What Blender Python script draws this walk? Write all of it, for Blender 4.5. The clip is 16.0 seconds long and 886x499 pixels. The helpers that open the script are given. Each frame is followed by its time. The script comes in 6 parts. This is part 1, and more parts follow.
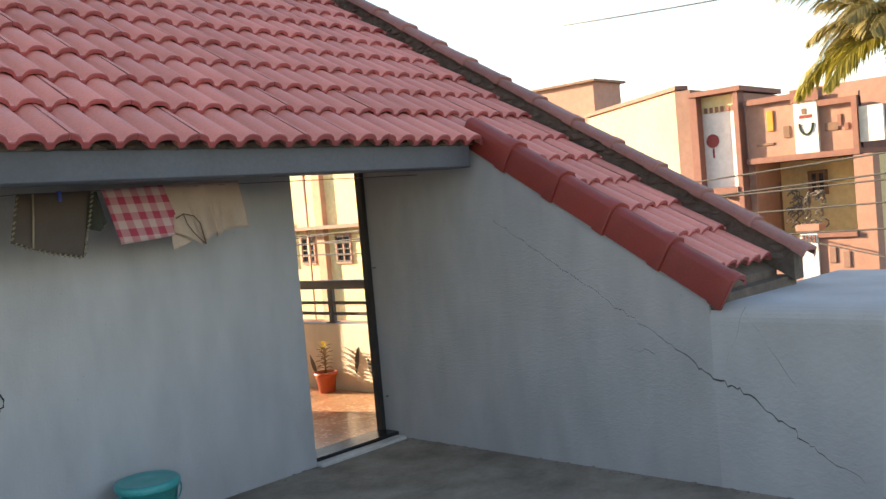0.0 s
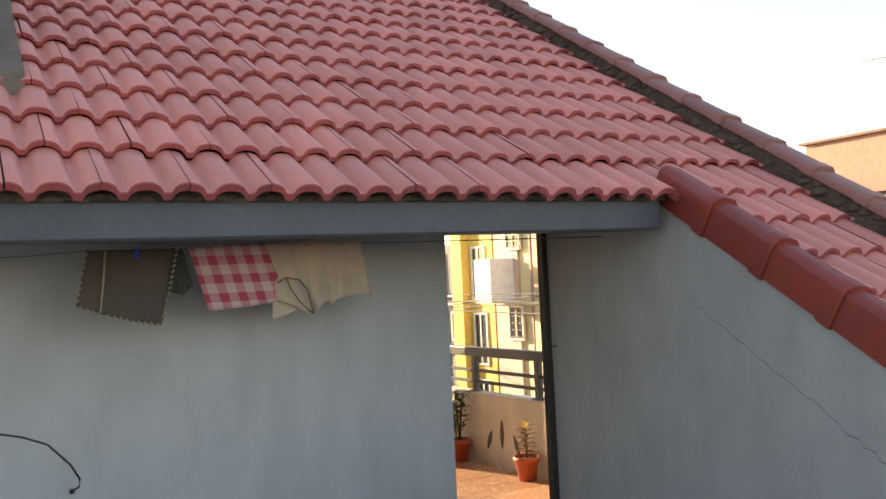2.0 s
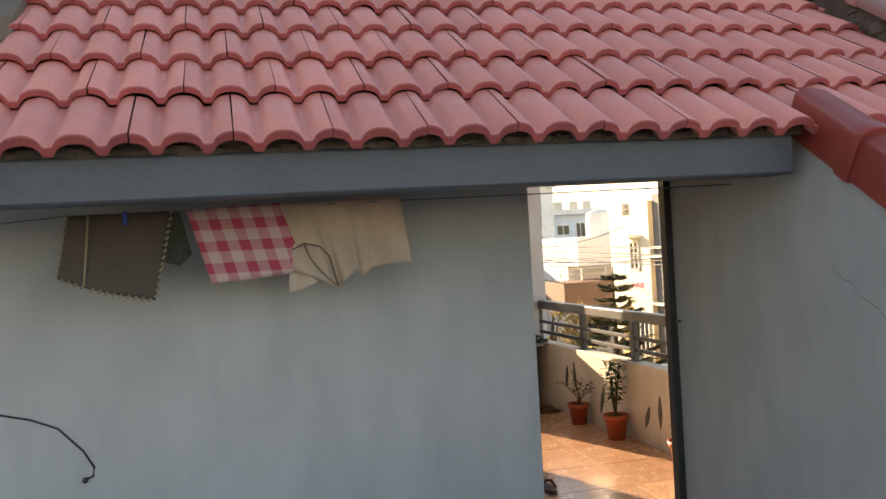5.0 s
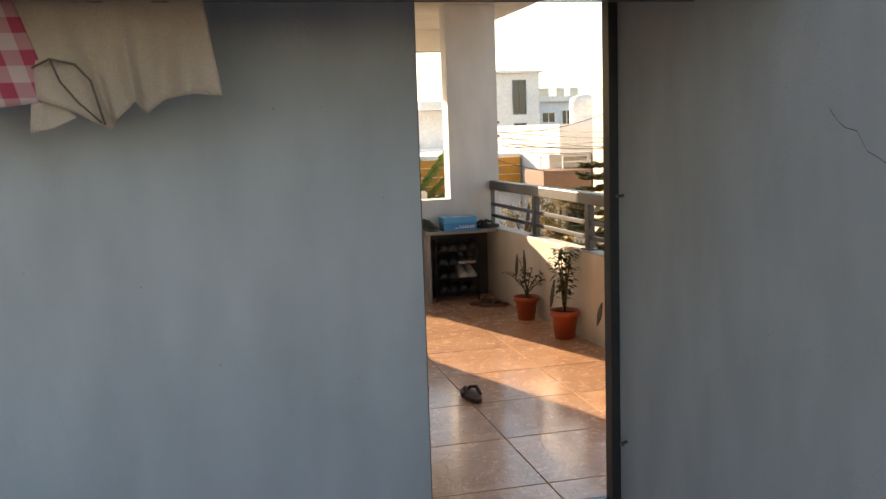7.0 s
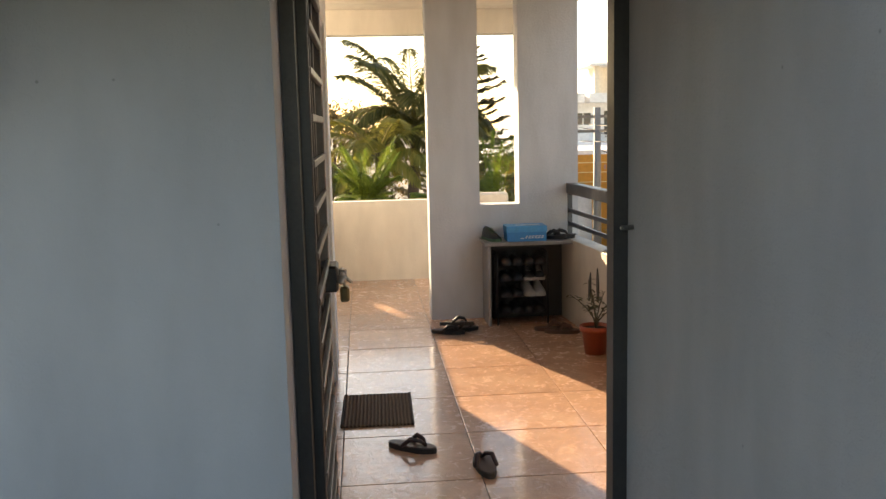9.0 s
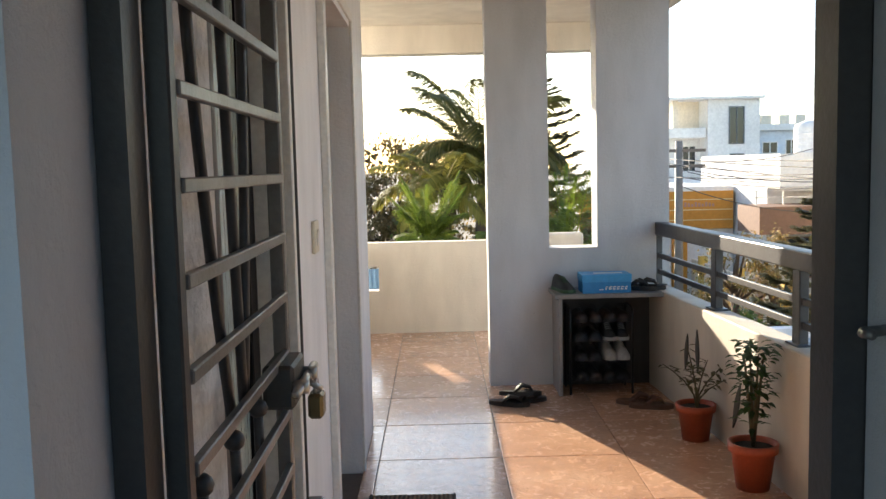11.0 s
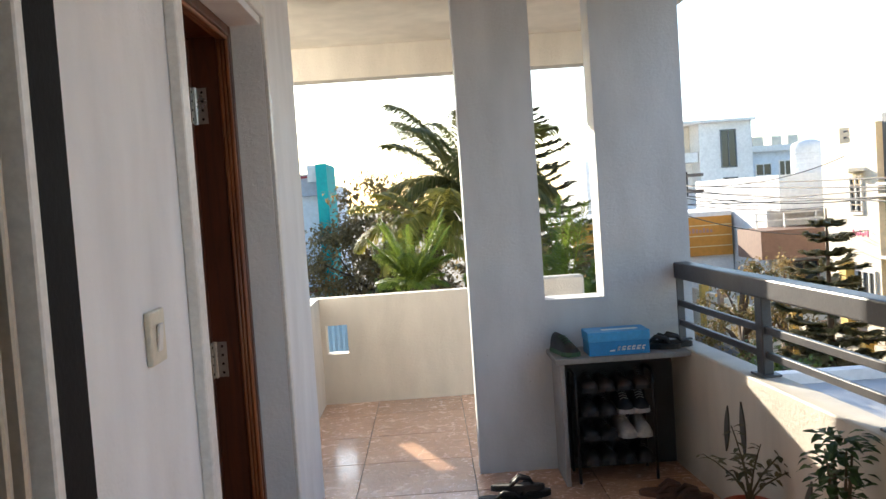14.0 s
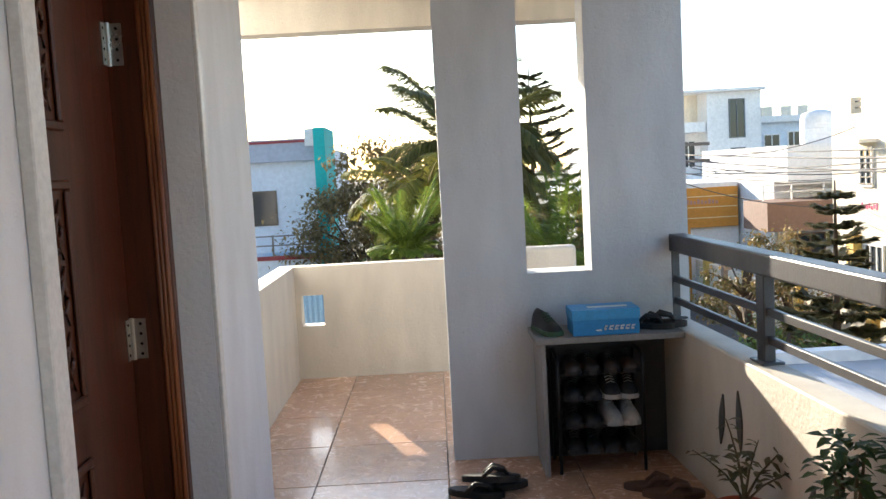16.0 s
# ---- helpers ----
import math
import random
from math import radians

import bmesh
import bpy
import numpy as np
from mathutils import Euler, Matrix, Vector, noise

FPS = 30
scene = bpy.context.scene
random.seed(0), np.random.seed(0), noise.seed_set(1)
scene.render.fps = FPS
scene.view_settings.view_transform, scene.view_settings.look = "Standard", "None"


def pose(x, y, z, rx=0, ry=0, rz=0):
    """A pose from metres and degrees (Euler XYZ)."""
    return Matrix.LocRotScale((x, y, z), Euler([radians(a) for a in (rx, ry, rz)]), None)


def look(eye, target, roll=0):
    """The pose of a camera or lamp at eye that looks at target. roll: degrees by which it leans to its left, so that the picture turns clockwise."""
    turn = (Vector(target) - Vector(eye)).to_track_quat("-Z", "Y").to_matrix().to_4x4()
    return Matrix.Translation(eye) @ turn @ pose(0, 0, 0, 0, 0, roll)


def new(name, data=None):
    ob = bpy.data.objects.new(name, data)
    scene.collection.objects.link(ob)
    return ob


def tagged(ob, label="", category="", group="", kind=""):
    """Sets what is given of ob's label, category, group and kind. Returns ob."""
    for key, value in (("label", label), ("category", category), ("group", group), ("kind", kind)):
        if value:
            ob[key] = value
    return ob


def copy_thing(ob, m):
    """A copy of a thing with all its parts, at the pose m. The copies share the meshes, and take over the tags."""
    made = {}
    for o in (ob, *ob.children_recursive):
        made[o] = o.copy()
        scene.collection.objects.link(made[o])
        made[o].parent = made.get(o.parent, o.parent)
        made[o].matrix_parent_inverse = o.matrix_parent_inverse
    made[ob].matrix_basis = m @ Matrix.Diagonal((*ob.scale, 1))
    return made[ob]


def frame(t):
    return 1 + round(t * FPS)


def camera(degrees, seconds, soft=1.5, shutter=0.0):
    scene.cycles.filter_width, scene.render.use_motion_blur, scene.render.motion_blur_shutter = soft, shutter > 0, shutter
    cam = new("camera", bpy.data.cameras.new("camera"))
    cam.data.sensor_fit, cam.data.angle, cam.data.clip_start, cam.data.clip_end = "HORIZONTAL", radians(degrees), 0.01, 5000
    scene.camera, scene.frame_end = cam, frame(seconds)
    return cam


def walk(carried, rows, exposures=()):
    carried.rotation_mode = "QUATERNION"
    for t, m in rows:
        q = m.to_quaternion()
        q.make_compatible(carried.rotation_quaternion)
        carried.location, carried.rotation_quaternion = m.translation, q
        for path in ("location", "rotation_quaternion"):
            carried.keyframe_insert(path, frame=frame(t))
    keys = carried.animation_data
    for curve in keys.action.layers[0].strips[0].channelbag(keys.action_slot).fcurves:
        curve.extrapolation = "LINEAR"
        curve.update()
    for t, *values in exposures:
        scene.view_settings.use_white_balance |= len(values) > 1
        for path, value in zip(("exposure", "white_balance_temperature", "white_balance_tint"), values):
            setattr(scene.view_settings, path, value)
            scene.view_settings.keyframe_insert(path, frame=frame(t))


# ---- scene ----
cam = camera(52.7, 16.0)

PATH = [
    (0, (0.082, 0.162, 1.666), (1.54, 1.528, 1.574), -5.0),
    (0.5, (0.379, 0.21, 1.666), (1.767, 1.649, 1.607), -4.7),
    (1, (0.739, 0.245, 1.664), (1.988, 1.808, 1.657), -4.2),
    (1.5, (1.031, 0.37, 1.681), (2.143, 2.031, 1.72), -3.3),
    (2, (1.358, 0.512, 1.711), (2.302, 2.274, 1.779), -2.8),
    (2.5, (1.65, 0.604, 1.694), (2.428, 2.442, 1.82), -2.5),
    (3, (1.894, 0.737, 1.745), (2.541, 2.614, 1.983), -2.5),
    (3.5, (2.024, 0.815, 1.789), (2.59, 2.705, 2.115), -2.9),
    (4, (2.181, 0.82, 1.786), (2.657, 2.734, 2.12), -3.2),
    (4.5, (2.298, 0.862, 1.77), (2.717, 2.805, 1.993), -3.1),
    (5, (2.377, 0.995, 1.732), (2.838, 2.941, 1.715), -3.3),
    (5.2, (2.418, 1.063, 1.705), (2.908, 3.0, 1.606), -3.4),
    (7.3, (3.181, 2.068, 1.534), (3.64, 3.996, 1.268), -1.6),
    (7.5, (3.265, 2.149, 1.531), (3.691, 4.085, 1.266), -1.6),
    (8, (3.517, 2.379, 1.528), (3.853, 4.333, 1.266), -2.2),
    (8.5, (3.745, 2.686, 1.517), (3.985, 4.654, 1.255), -1.5),
    (9, (3.879, 2.967, 1.520), (4.052, 4.941, 1.248), -1.3),
    (9.5, (3.963, 3.277, 1.501), (4.065, 5.256, 1.234), -2.0),
    (9.7, (3.997, 3.392, 1.510), (4.063, 5.373, 1.247), -2.2),
    (11.8, (4.11, 4.471, 1.424), (4.11, 6.465, 1.27), -1.6),
    (12, (4.15, 4.543, 1.431), (4.141, 6.536, 1.269), -2.0),
    (12.5, (4.232, 4.715, 1.427), (4.201, 6.707, 1.26), -3.3),
    (13, (4.248, 4.885, 1.418), (4.231, 6.878, 1.251), -4.2),
    (13.5, (4.229, 5.061, 1.434), (4.246, 7.056, 1.302), -4.4),
    (14, (4.195, 5.217, 1.456), (4.225, 7.214, 1.352), -3.9),
    (14.5, (4.197, 5.353, 1.443), (4.201, 7.35, 1.349), -3.5),
    (15, (4.245, 5.471, 1.415), (4.206, 7.468, 1.307), -3.5),
    (15.5, (4.261, 5.543, 1.435), (4.223, 7.538, 1.3), -3.5),
    (16, (4.356, 5.627, 1.423), (4.37, 7.62, 1.247), -3.1),
]
walk(cam, [(t, look(eye, target, roll)) for t, eye, target, roll in PATH], [(0, 1.82, 7750, 15), (2, 1.82, 7950, 15), (5.2, 1.80, 8150, 15), (7.3, 1.70, 7700, 15), (9.7, 1.68, 7200, 12), (11.8, 1.66, 5750, 8), (16, 1.66, 5750, 8)])

# ---- world, sun, exposure ----
SUN_DIR = Vector((0.36, -0.93, 0.0)).normalized() * math.cos(radians(15.6)) + Vector((0, 0, -math.sin(radians(15.6))))
world = bpy.data.worlds.new("sky")
scene.world = world
world.use_nodes = True
wn = world.node_tree
sky = wn.nodes.new("ShaderNodeTexSky")
sky.sky_type = "NISHITA"
sky.sun_disc = False
sky.sun_elevation = radians(15.6)
sky.sun_rotation = math.atan2(-SUN_DIR.x, -SUN_DIR.y)
sky.air_density, sky.dust_density, sky.ozone_density = 1.0, 0.6, 1.0
wn.links.new(sky.outputs["Color"], wn.nodes["Background"].inputs["Color"])
wn.nodes["Background"].inputs["Strength"].default_value = 0.12
sun = new("sun", bpy.data.lights.new("sun", "SUN"))
sun.data.energy, sun.data.angle, sun.data.color = 5.0, radians(0.5), (1.0, 0.82, 0.60)
sun.matrix_world = look((0, 0, 30), Vector((0, 0, 30)) + SUN_DIR)


# ---- materials ----
def nodes_of(name):
    m = bpy.data.materials.new(name)
    m.use_nodes = True
    nt = m.node_tree
    return m, nt, nt.nodes["Principled BSDF"]


def node(nt, kind, **inputs):
    n = nt.nodes.new(kind)
    for key, value in inputs.items():
        n.inputs[key.replace("_", " ")].default_value = value
    return n


def ramp(nt, fac, stops):
    r = nt.nodes.new("ShaderNodeValToRGB")
    while len(r.color_ramp.elements) < len(stops):
        r.color_ramp.elements.new(0.5)
    for e, (p, c) in zip(r.color_ramp.elements, stops):
        e.position, e.color = p, (*c, 1) if len(c) == 3 else c
    nt.links.new(fac, r.inputs["Fac"])
    return r.outputs["Color"]


def blend(nt, fac, a, b, mode="MIX"):
    mx = nt.nodes.new("ShaderNodeMix")
    mx.data_type, mx.blend_type = "RGBA", mode
    for key, value in ((0, fac), (6, a), (7, b)):
        if isinstance(value, (int, float)):
            mx.inputs[key].default_value = value
        elif isinstance(value, (tuple, list)):
            mx.inputs[key].default_value = (*value, 1)
        else:
            nt.links.new(value, mx.inputs[key])
    return mx.outputs[2]


def surface(name, col, dark=None, big=1.2, fine=40.0, stain=0.35, rough=0.7, bump=0.15, metal=0.0, random=0.0, spec=0.5, coords="Object"):
    """A surface with stains at one scale, grain at a finer one and a fine relief."""
    m, nt, bsdf = nodes_of(name)
    dark = dark or tuple(c * 0.6 for c in col)
    tc = nt.nodes.new("ShaderNodeTexCoord")
    n1 = node(nt, "ShaderNodeTexNoise", Scale=big, Detail=6.0, Roughness=0.62)
    n2 = node(nt, "ShaderNodeTexNoise", Scale=fine, Detail=4.0, Roughness=0.6)
    for n in (n1, n2):
        nt.links.new(tc.outputs[coords], n.inputs["Vector"])
    f1 = ramp(nt, n1.outputs["Fac"], [(0.35, (0, 0, 0)), (0.75, (stain,) * 3)])
    c = blend(nt, f1, col, dark)
    f2 = ramp(nt, n2.outputs["Fac"], [(0.3, (0.88,) * 3), (0.7, (1.07,) * 3)])
    c = blend(nt, 1.0, c, f2, "MULTIPLY")
    if random:
        oi = nt.nodes.new("ShaderNodeObjectInfo")
        f3 = ramp(nt, oi.outputs["Random"], [(0.0, (1 - random,) * 3), (1.0, (1 + random,) * 3)])
        c = blend(nt, 1.0, c, f3, "MULTIPLY")
    nt.links.new(c, bsdf.inputs["Base Color"])
    bsdf.inputs["Metallic"].default_value = metal
    bsdf.inputs["Specular IOR Level"].default_value = spec
    r = nt.nodes.new("ShaderNodeMapRange")
    r.inputs["To Min"].default_value, r.inputs["To Max"].default_value = max(0.03, rough - 0.1), min(1, rough + 0.1)
    nt.links.new(n1.outputs["Fac"], r.inputs["Value"])
    nt.links.new(r.outputs["Result"], bsdf.inputs["Roughness"])
    if bump:
        b = node(nt, "ShaderNodeBump", Strength=bump, Distance=0.01)
        nt.links.new(n2.outputs["Fac"], b.inputs["Height"])
        nt.links.new(b.outputs["Normal"], bsdf.inputs["Normal"])
    return m


def plaster(name, col, dark, mott=6.0):
    """Painted plaster with roller marks, faint damp stains and small pits."""
    m, nt, bsdf = nodes_of(name)
    tc = nt.nodes.new("ShaderNodeTexCoord")
    mp = nt.nodes.new("ShaderNodeMapping")
    mp.inputs["Scale"].default_value = (1, 1, 0.35)
    nt.links.new(tc.outputs["Object"], mp.inputs["Vector"])
    n1 = node(nt, "ShaderNodeTexNoise", Scale=1.3, Detail=7.0, Roughness=0.65)
    n2 = node(nt, "ShaderNodeTexNoise", Scale=mott * 9, Detail=5.0, Roughness=0.7)
    n3 = node(nt, "ShaderNodeTexNoise", Scale=mott, Detail=3.0)
    nt.links.new(mp.outputs["Vector"], n1.inputs["Vector"])
    nt.links.new(tc.outputs["Object"], n2.inputs["Vector"])
    nt.links.new(mp.outputs["Vector"], n3.inputs["Vector"])
    c = blend(nt, ramp(nt, n1.outputs["Fac"], [(0.4, (0, 0, 0)), (0.8, (0.55,) * 3)]), col, dark)
    c = blend(nt, 1.0, c, ramp(nt, n3.outputs["Fac"], [(0.3, (0.89,) * 3), (0.7, (1.05,) * 3)]), "MULTIPLY")
    pit = node(nt, "ShaderNodeTexVoronoi", Scale=9.0)
    nt.links.new(tc.outputs["Object"], pit.inputs["Vector"])
    c = blend(nt, ramp(nt, pit.outputs["Distance"], [(0.02, (0.5,) * 3), (0.04, (0, 0, 0))]), c, tuple(v * 0.4 for v in dark))
    nt.links.new(c, bsdf.inputs["Base Color"])
    bsdf.inputs["Roughness"].default_value = 0.62
    b = node(nt, "ShaderNodeBump", Strength=0.55, Distance=0.008)
    nt.links.new(n2.outputs["Fac"], b.inputs["Height"])
    nt.links.new(b.outputs["Normal"], bsdf.inputs["Normal"])
    return m


WALL_GREY = plaster("blue_grey_plaster", (0.405, 0.405, 0.422), (0.33, 0.325, 0.325))
WALL_CREAM = plaster("cream_plaster", (0.68, 0.63, 0.53), (0.50, 0.43, 0.34))
WALL_WHITE = plaster("white_plaster", (0.71, 0.715, 0.725), (0.57, 0.56, 0.55))
# Corridor plaster lightened and pier plaster darkened in colour for the light each gets.
WALL_LIT = plaster("lit_white_plaster", (0.83, 0.835, 0.845), (0.70, 0.70, 0.70))
WALL_PIER_SHADED = plaster("shaded_pier_plaster", (0.63, 0.635, 0.65), (0.52, 0.515, 0.51))
LEDGE = plaster("ledge_plaster", (0.46, 0.468, 0.485), (0.36, 0.36, 0.36), 3.0)
BEAM_PAINT = surface("slate_blue_paint", (0.085, 0.092, 0.115), (0.055, 0.055, 0.06), 2.0, 60, 0.5, 0.6, 0.15)
MORTAR = surface("rough_mortar", (0.15, 0.112, 0.092), (0.045, 0.036, 0.03), 9, 60, 0.8, 0.95, 0.8)
CONCRETE = surface("terrace_concrete", (0.33, 0.285, 0.235), (0.13, 0.105, 0.085), 2.6, 40, 0.95, 0.85, 0.7)
CLAY = surface("terracotta_tile", (0.70, 0.25, 0.212), (0.52, 0.185, 0.158), 2.4, 90, 0.6, 0.36, 0.12, random=0.10, spec=0.7)
# Deeper red of the tile edge, with the lip's shading mixed into the colour.
CLAY_LIP_SHADED = surface("deep_red_shaded_lip", (0.42, 0.085, 0.085), (0.25, 0.06, 0.06), 6.0, 80, 0.8, 0.5, 0.1, random=0.1)
CLAY_DEEP = surface("deep_red_tile", (0.30, 0.045, 0.035), (0.17, 0.03, 0.025), 3.0, 80, 0.6, 0.45, 0.1, random=0.08)
CLAY_VERGE = surface("dull_red_verge_tile", (0.36, 0.16, 0.14), (0.22, 0.11, 0.10), 5.0, 60, 0.8, 0.6, 0.25, random=0.12)
CLAY_SLAB = surface("dull_pink_clay_slab", (0.42, 0.19, 0.165), (0.28, 0.13, 0.11), 4.0, 60, 0.7, 0.6, 0.2, random=0.1)
CLAY_MORTAR = surface("red_stained_mortar", (0.22, 0.12, 0.10), (0.12, 0.085, 0.07), 12, 60, 0.8, 0.95, 0.9)
CLAY_OLD = surface("weathered_red_tile", (0.27, 0.115, 0.10), (0.10, 0.07, 0.06), 5.0, 60, 0.9, 0.75, 0.3, random=0.15)
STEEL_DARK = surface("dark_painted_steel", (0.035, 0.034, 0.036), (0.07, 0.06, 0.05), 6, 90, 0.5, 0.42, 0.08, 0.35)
STEEL_GREY = surface("grey_painted_steel", (0.16, 0.15, 0.145), (0.09, 0.075, 0.06), 5, 90, 0.6, 0.38, 0.1, 0.5)
RAIL_PAINT = surface("dark_grey_rail_paint", (0.085, 0.085, 0.092), (0.05, 0.045, 0.04), 5, 90, 0.6, 0.42, 0.1, 0.3)
CHROME = surface("worn_steel", (0.5, 0.48, 0.45), (0.25, 0.22, 0.18), 8, 90, 0.6, 0.3, 0.05, 0.9)
ALU = surface("beige_aluminium", (0.50, 0.45, 0.38), (0.38, 0.34, 0.28), 4, 80, 0.4, 0.4, 0.03, 0.3)
WHITE_TRIM = surface("white_gloss_paint", (0.78, 0.77, 0.74), (0.6, 0.57, 0.52), 3, 60, 0.4, 0.4, 0.05)
BLACK_PAINT = surface("matt_black_paint", (0.008, 0.008, 0.009), (0.016, 0.015, 0.014), 6, 90, 0.5, 0.7, 0.1, spec=0.12)
ROUGH_WHITE = surface("rough_pitted_plaster", (0.78, 0.77, 0.75), (0.42, 0.40, 0.37), 14, 55, 0.7, 0.85, 1.0)
STEEL_BROWN = surface("brown_painted_steel", (0.045, 0.033, 0.026), (0.08, 0.06, 0.05), 6, 90, 0.5, 0.45, 0.1, 0.2)
BLACK_GRANITE = surface("black_granite", (0.018, 0.018, 0.02), (0.04, 0.04, 0.045), 9, 120, 0.6, 0.22, 0.02)
MARBLE = surface("grey_marble", (0.62, 0.60, 0.57), (0.32, 0.31, 0.30), 4, 40, 0.8, 0.4, 0.05)
GREY_STONE = surface("grey_stone_slab", (0.26, 0.245, 0.23), (0.15, 0.14, 0.13), 6, 70, 0.6, 0.6, 0.15)


def wood_material(name, light, dark):
    m, nt, bsdf = nodes_of(name)
    tc = nt.nodes.new("ShaderNodeTexCoord")
    mp = nt.nodes.new("ShaderNodeMapping")
    mp.inputs["Scale"].default_value = (9, 9, 0.7)
    nt.links.new(tc.outputs["Object"], mp.inputs["Vector"])
    n1 = node(nt, "ShaderNodeTexNoise", Scale=2.5, Detail=8.0, Roughness=0.7, Distortion=1.2)
    nt.links.new(mp.outputs["Vector"], n1.inputs["Vector"])
    c = ramp(nt, n1.outputs["Fac"], [(0.25, dark), (0.75, light)])
    nt.links.new(c, bsdf.inputs["Base Color"])
    bsdf.inputs["Roughness"].default_value = 0.38
    b = node(nt, "ShaderNodeBump", Strength=0.12, Distance=0.004)
    nt.links.new(n1.outputs["Fac"], b.inputs["Height"])
    nt.links.new(b.outputs["Normal"], bsdf.inputs["Normal"])
    return m


TEAK = wood_material("polished_teak", (0.125, 0.032, 0.011), (0.03, 0.009, 0.0035))
TEAK_LIGHT = wood_material("worn_teak_edge", (0.36, 0.13, 0.045), (0.14, 0.042, 0.015))


def floor_tile_material(name, col, dark, light):
    """Slate-look ceramic: rusty clouds, raised grain, semi-gloss."""
    m, nt, bsdf = nodes_of(name)
    tc = nt.nodes.new("ShaderNodeTexCoord")
    oi = nt.nodes.new("ShaderNodeObjectInfo")
    add = nt.nodes.new("ShaderNodeVectorMath")
    sc = nt.nodes.new("ShaderNodeVectorMath")
    sc.operation = "SCALE"
    sc.inputs[0].default_value = (31, 17, 5)
    nt.links.new(oi.outputs["Random"], sc.inputs["Scale"])
    nt.links.new(tc.outputs["Object"], add.inputs[0])
    nt.links.new(sc.outputs["Vector"], add.inputs[1])
    n1 = node(nt, "ShaderNodeTexNoise", Scale=3.2, Detail=7.0, Roughness=0.62, Distortion=0.8)
    n2 = node(nt, "ShaderNodeTexNoise", Scale=15.0, Detail=5.0, Roughness=0.6, Distortion=1.5)
    for n in (n1, n2):
        nt.links.new(add.outputs["Vector"], n.inputs["Vector"])
    c = ramp(nt, n1.outputs["Fac"], [(0.28, dark), (0.52, col), (0.78, light)])
    c = blend(nt, 1.0, c, ramp(nt, n2.outputs["Fac"], [(0.3, (0.86,) * 3), (0.7, (1.08,) * 3)]), "MULTIPLY")
    c = blend(nt, 1.0, c, ramp(nt, oi.outputs["Random"], [(0, (0.86,) * 3), (1, (1.1,) * 3)]), "MULTIPLY")
    nt.links.new(c, bsdf.inputs["Base Color"])
    r = ramp(nt, n2.outputs["Fac"], [(0.3, (0.14,) * 3), (0.7, (0.32,) * 3)])
    bsdf.inputs["Coat Weight"].default_value = 0.55
    bsdf.inputs["Coat Roughness"].default_value = 0.12
    nt.links.new(r, bsdf.inputs["Roughness"])
    b = node(nt, "ShaderNodeBump", Strength=0.5, Distance=0.008)
    nt.links.new(n2.outputs["Fac"], b.inputs["Height"])
    nt.links.new(b.outputs["Normal"], bsdf.inputs["Normal"])
    return m


FLOOR_TILE = floor_tile_material("slate_look_floor_tile", (0.66, 0.40, 0.26), (0.52, 0.305, 0.20), (0.76, 0.50, 0.34))
GROUT = surface("dark_grout", (0.14, 0.115, 0.095), (0.08, 0.07, 0.06), 6, 90, 0.5, 0.9, 0.2)

GLASS, _nt, _b = nodes_of("frosted_window_glass")
_b.inputs["Base Color"].default_value = (0.40, 0.48, 0.45, 1)
_b.inputs["Roughness"].default_value = 0.12
_b.inputs["Coat Weight"].default_value = 0.6
_wave = node(_nt, "ShaderNodeTexNoise", Scale=14.0, Detail=3.0)
_bp = node(_nt, "ShaderNodeBump", Strength=0.35, Distance=0.01)
_nt.links.new(_wave.outputs["Fac"], _bp.inputs["Height"])
_nt.links.new(_bp.outputs["Normal"], _b.inputs["Normal"])
PANE, _nt, _b = nodes_of("dark_window_pane")
_b.inputs["Base Color"].default_value = (0.03, 0.035, 0.04, 1)
_b.inputs["Roughness"].default_value = 0.08


def simple(name, col, rough=0.6, metal=0.0, random=0.0, bump=0.1, fine=70, stain=0.3, big=4.0):
    return surface(name, col, tuple(c * 0.6 for c in col), big, fine, stain, rough, bump, metal, random)


# ---- mesh helpers ----
def link(name, bm, material, parent=None, smooth=False):
    me = bpy.data.meshes.new(name)
    bmesh.ops.recalc_face_normals(bm, faces=bm.faces)
    bm.to_mesh(me)
    bm.free()
    me.materials.append(material)
    if smooth:
        for p in me.polygons:
            p.use_smooth = True
    ob = new(name, me)
    if parent:
        ob.parent = parent
    return ob


def part(name, bm, material, parent, label="", smooth=False):
    ob = link(name, bm, material, parent, smooth)
    ob.matrix_parent_inverse = Matrix.Identity(4)
    return tagged(ob, label) if label else ob


def root(name, at, label, category, group="", kind="", turn=0):
    ob = new(name)
    ob.empty_display_size = 0.1
    ob.matrix_world = pose(*at, 0, 0, turn)
    return tagged(ob, label, category, group, kind)


def box(bm, x0, x1, y0, y1, z0, z1, bevel=0.0, seg=1, m=None):
    r = bmesh.ops.create_cube(bm, size=1.0)
    vs = r["verts"]
    bmesh.ops.scale(bm, vec=(x1 - x0, y1 - y0, z1 - z0), verts=vs)
    bmesh.ops.translate(bm, vec=((x0 + x1) / 2, (y0 + y1) / 2, (z0 + z1) / 2), verts=vs)
    if bevel:
        es = list({e for v in vs for e in v.link_edges})
        out = bmesh.ops.bevel(bm, geom=es, offset=bevel, segments=seg, affect="EDGES", profile=0.5)
        vs = list({v for f in out["faces"] for v in f.verts} | {v for v in vs if v.is_valid})
    if m is not None:
        bmesh.ops.transform(bm, matrix=m, verts=vs)
    return vs


def boxed(*args, **kw):
    bm = bmesh.new()
    box(bm, *args, **kw)
    return bm


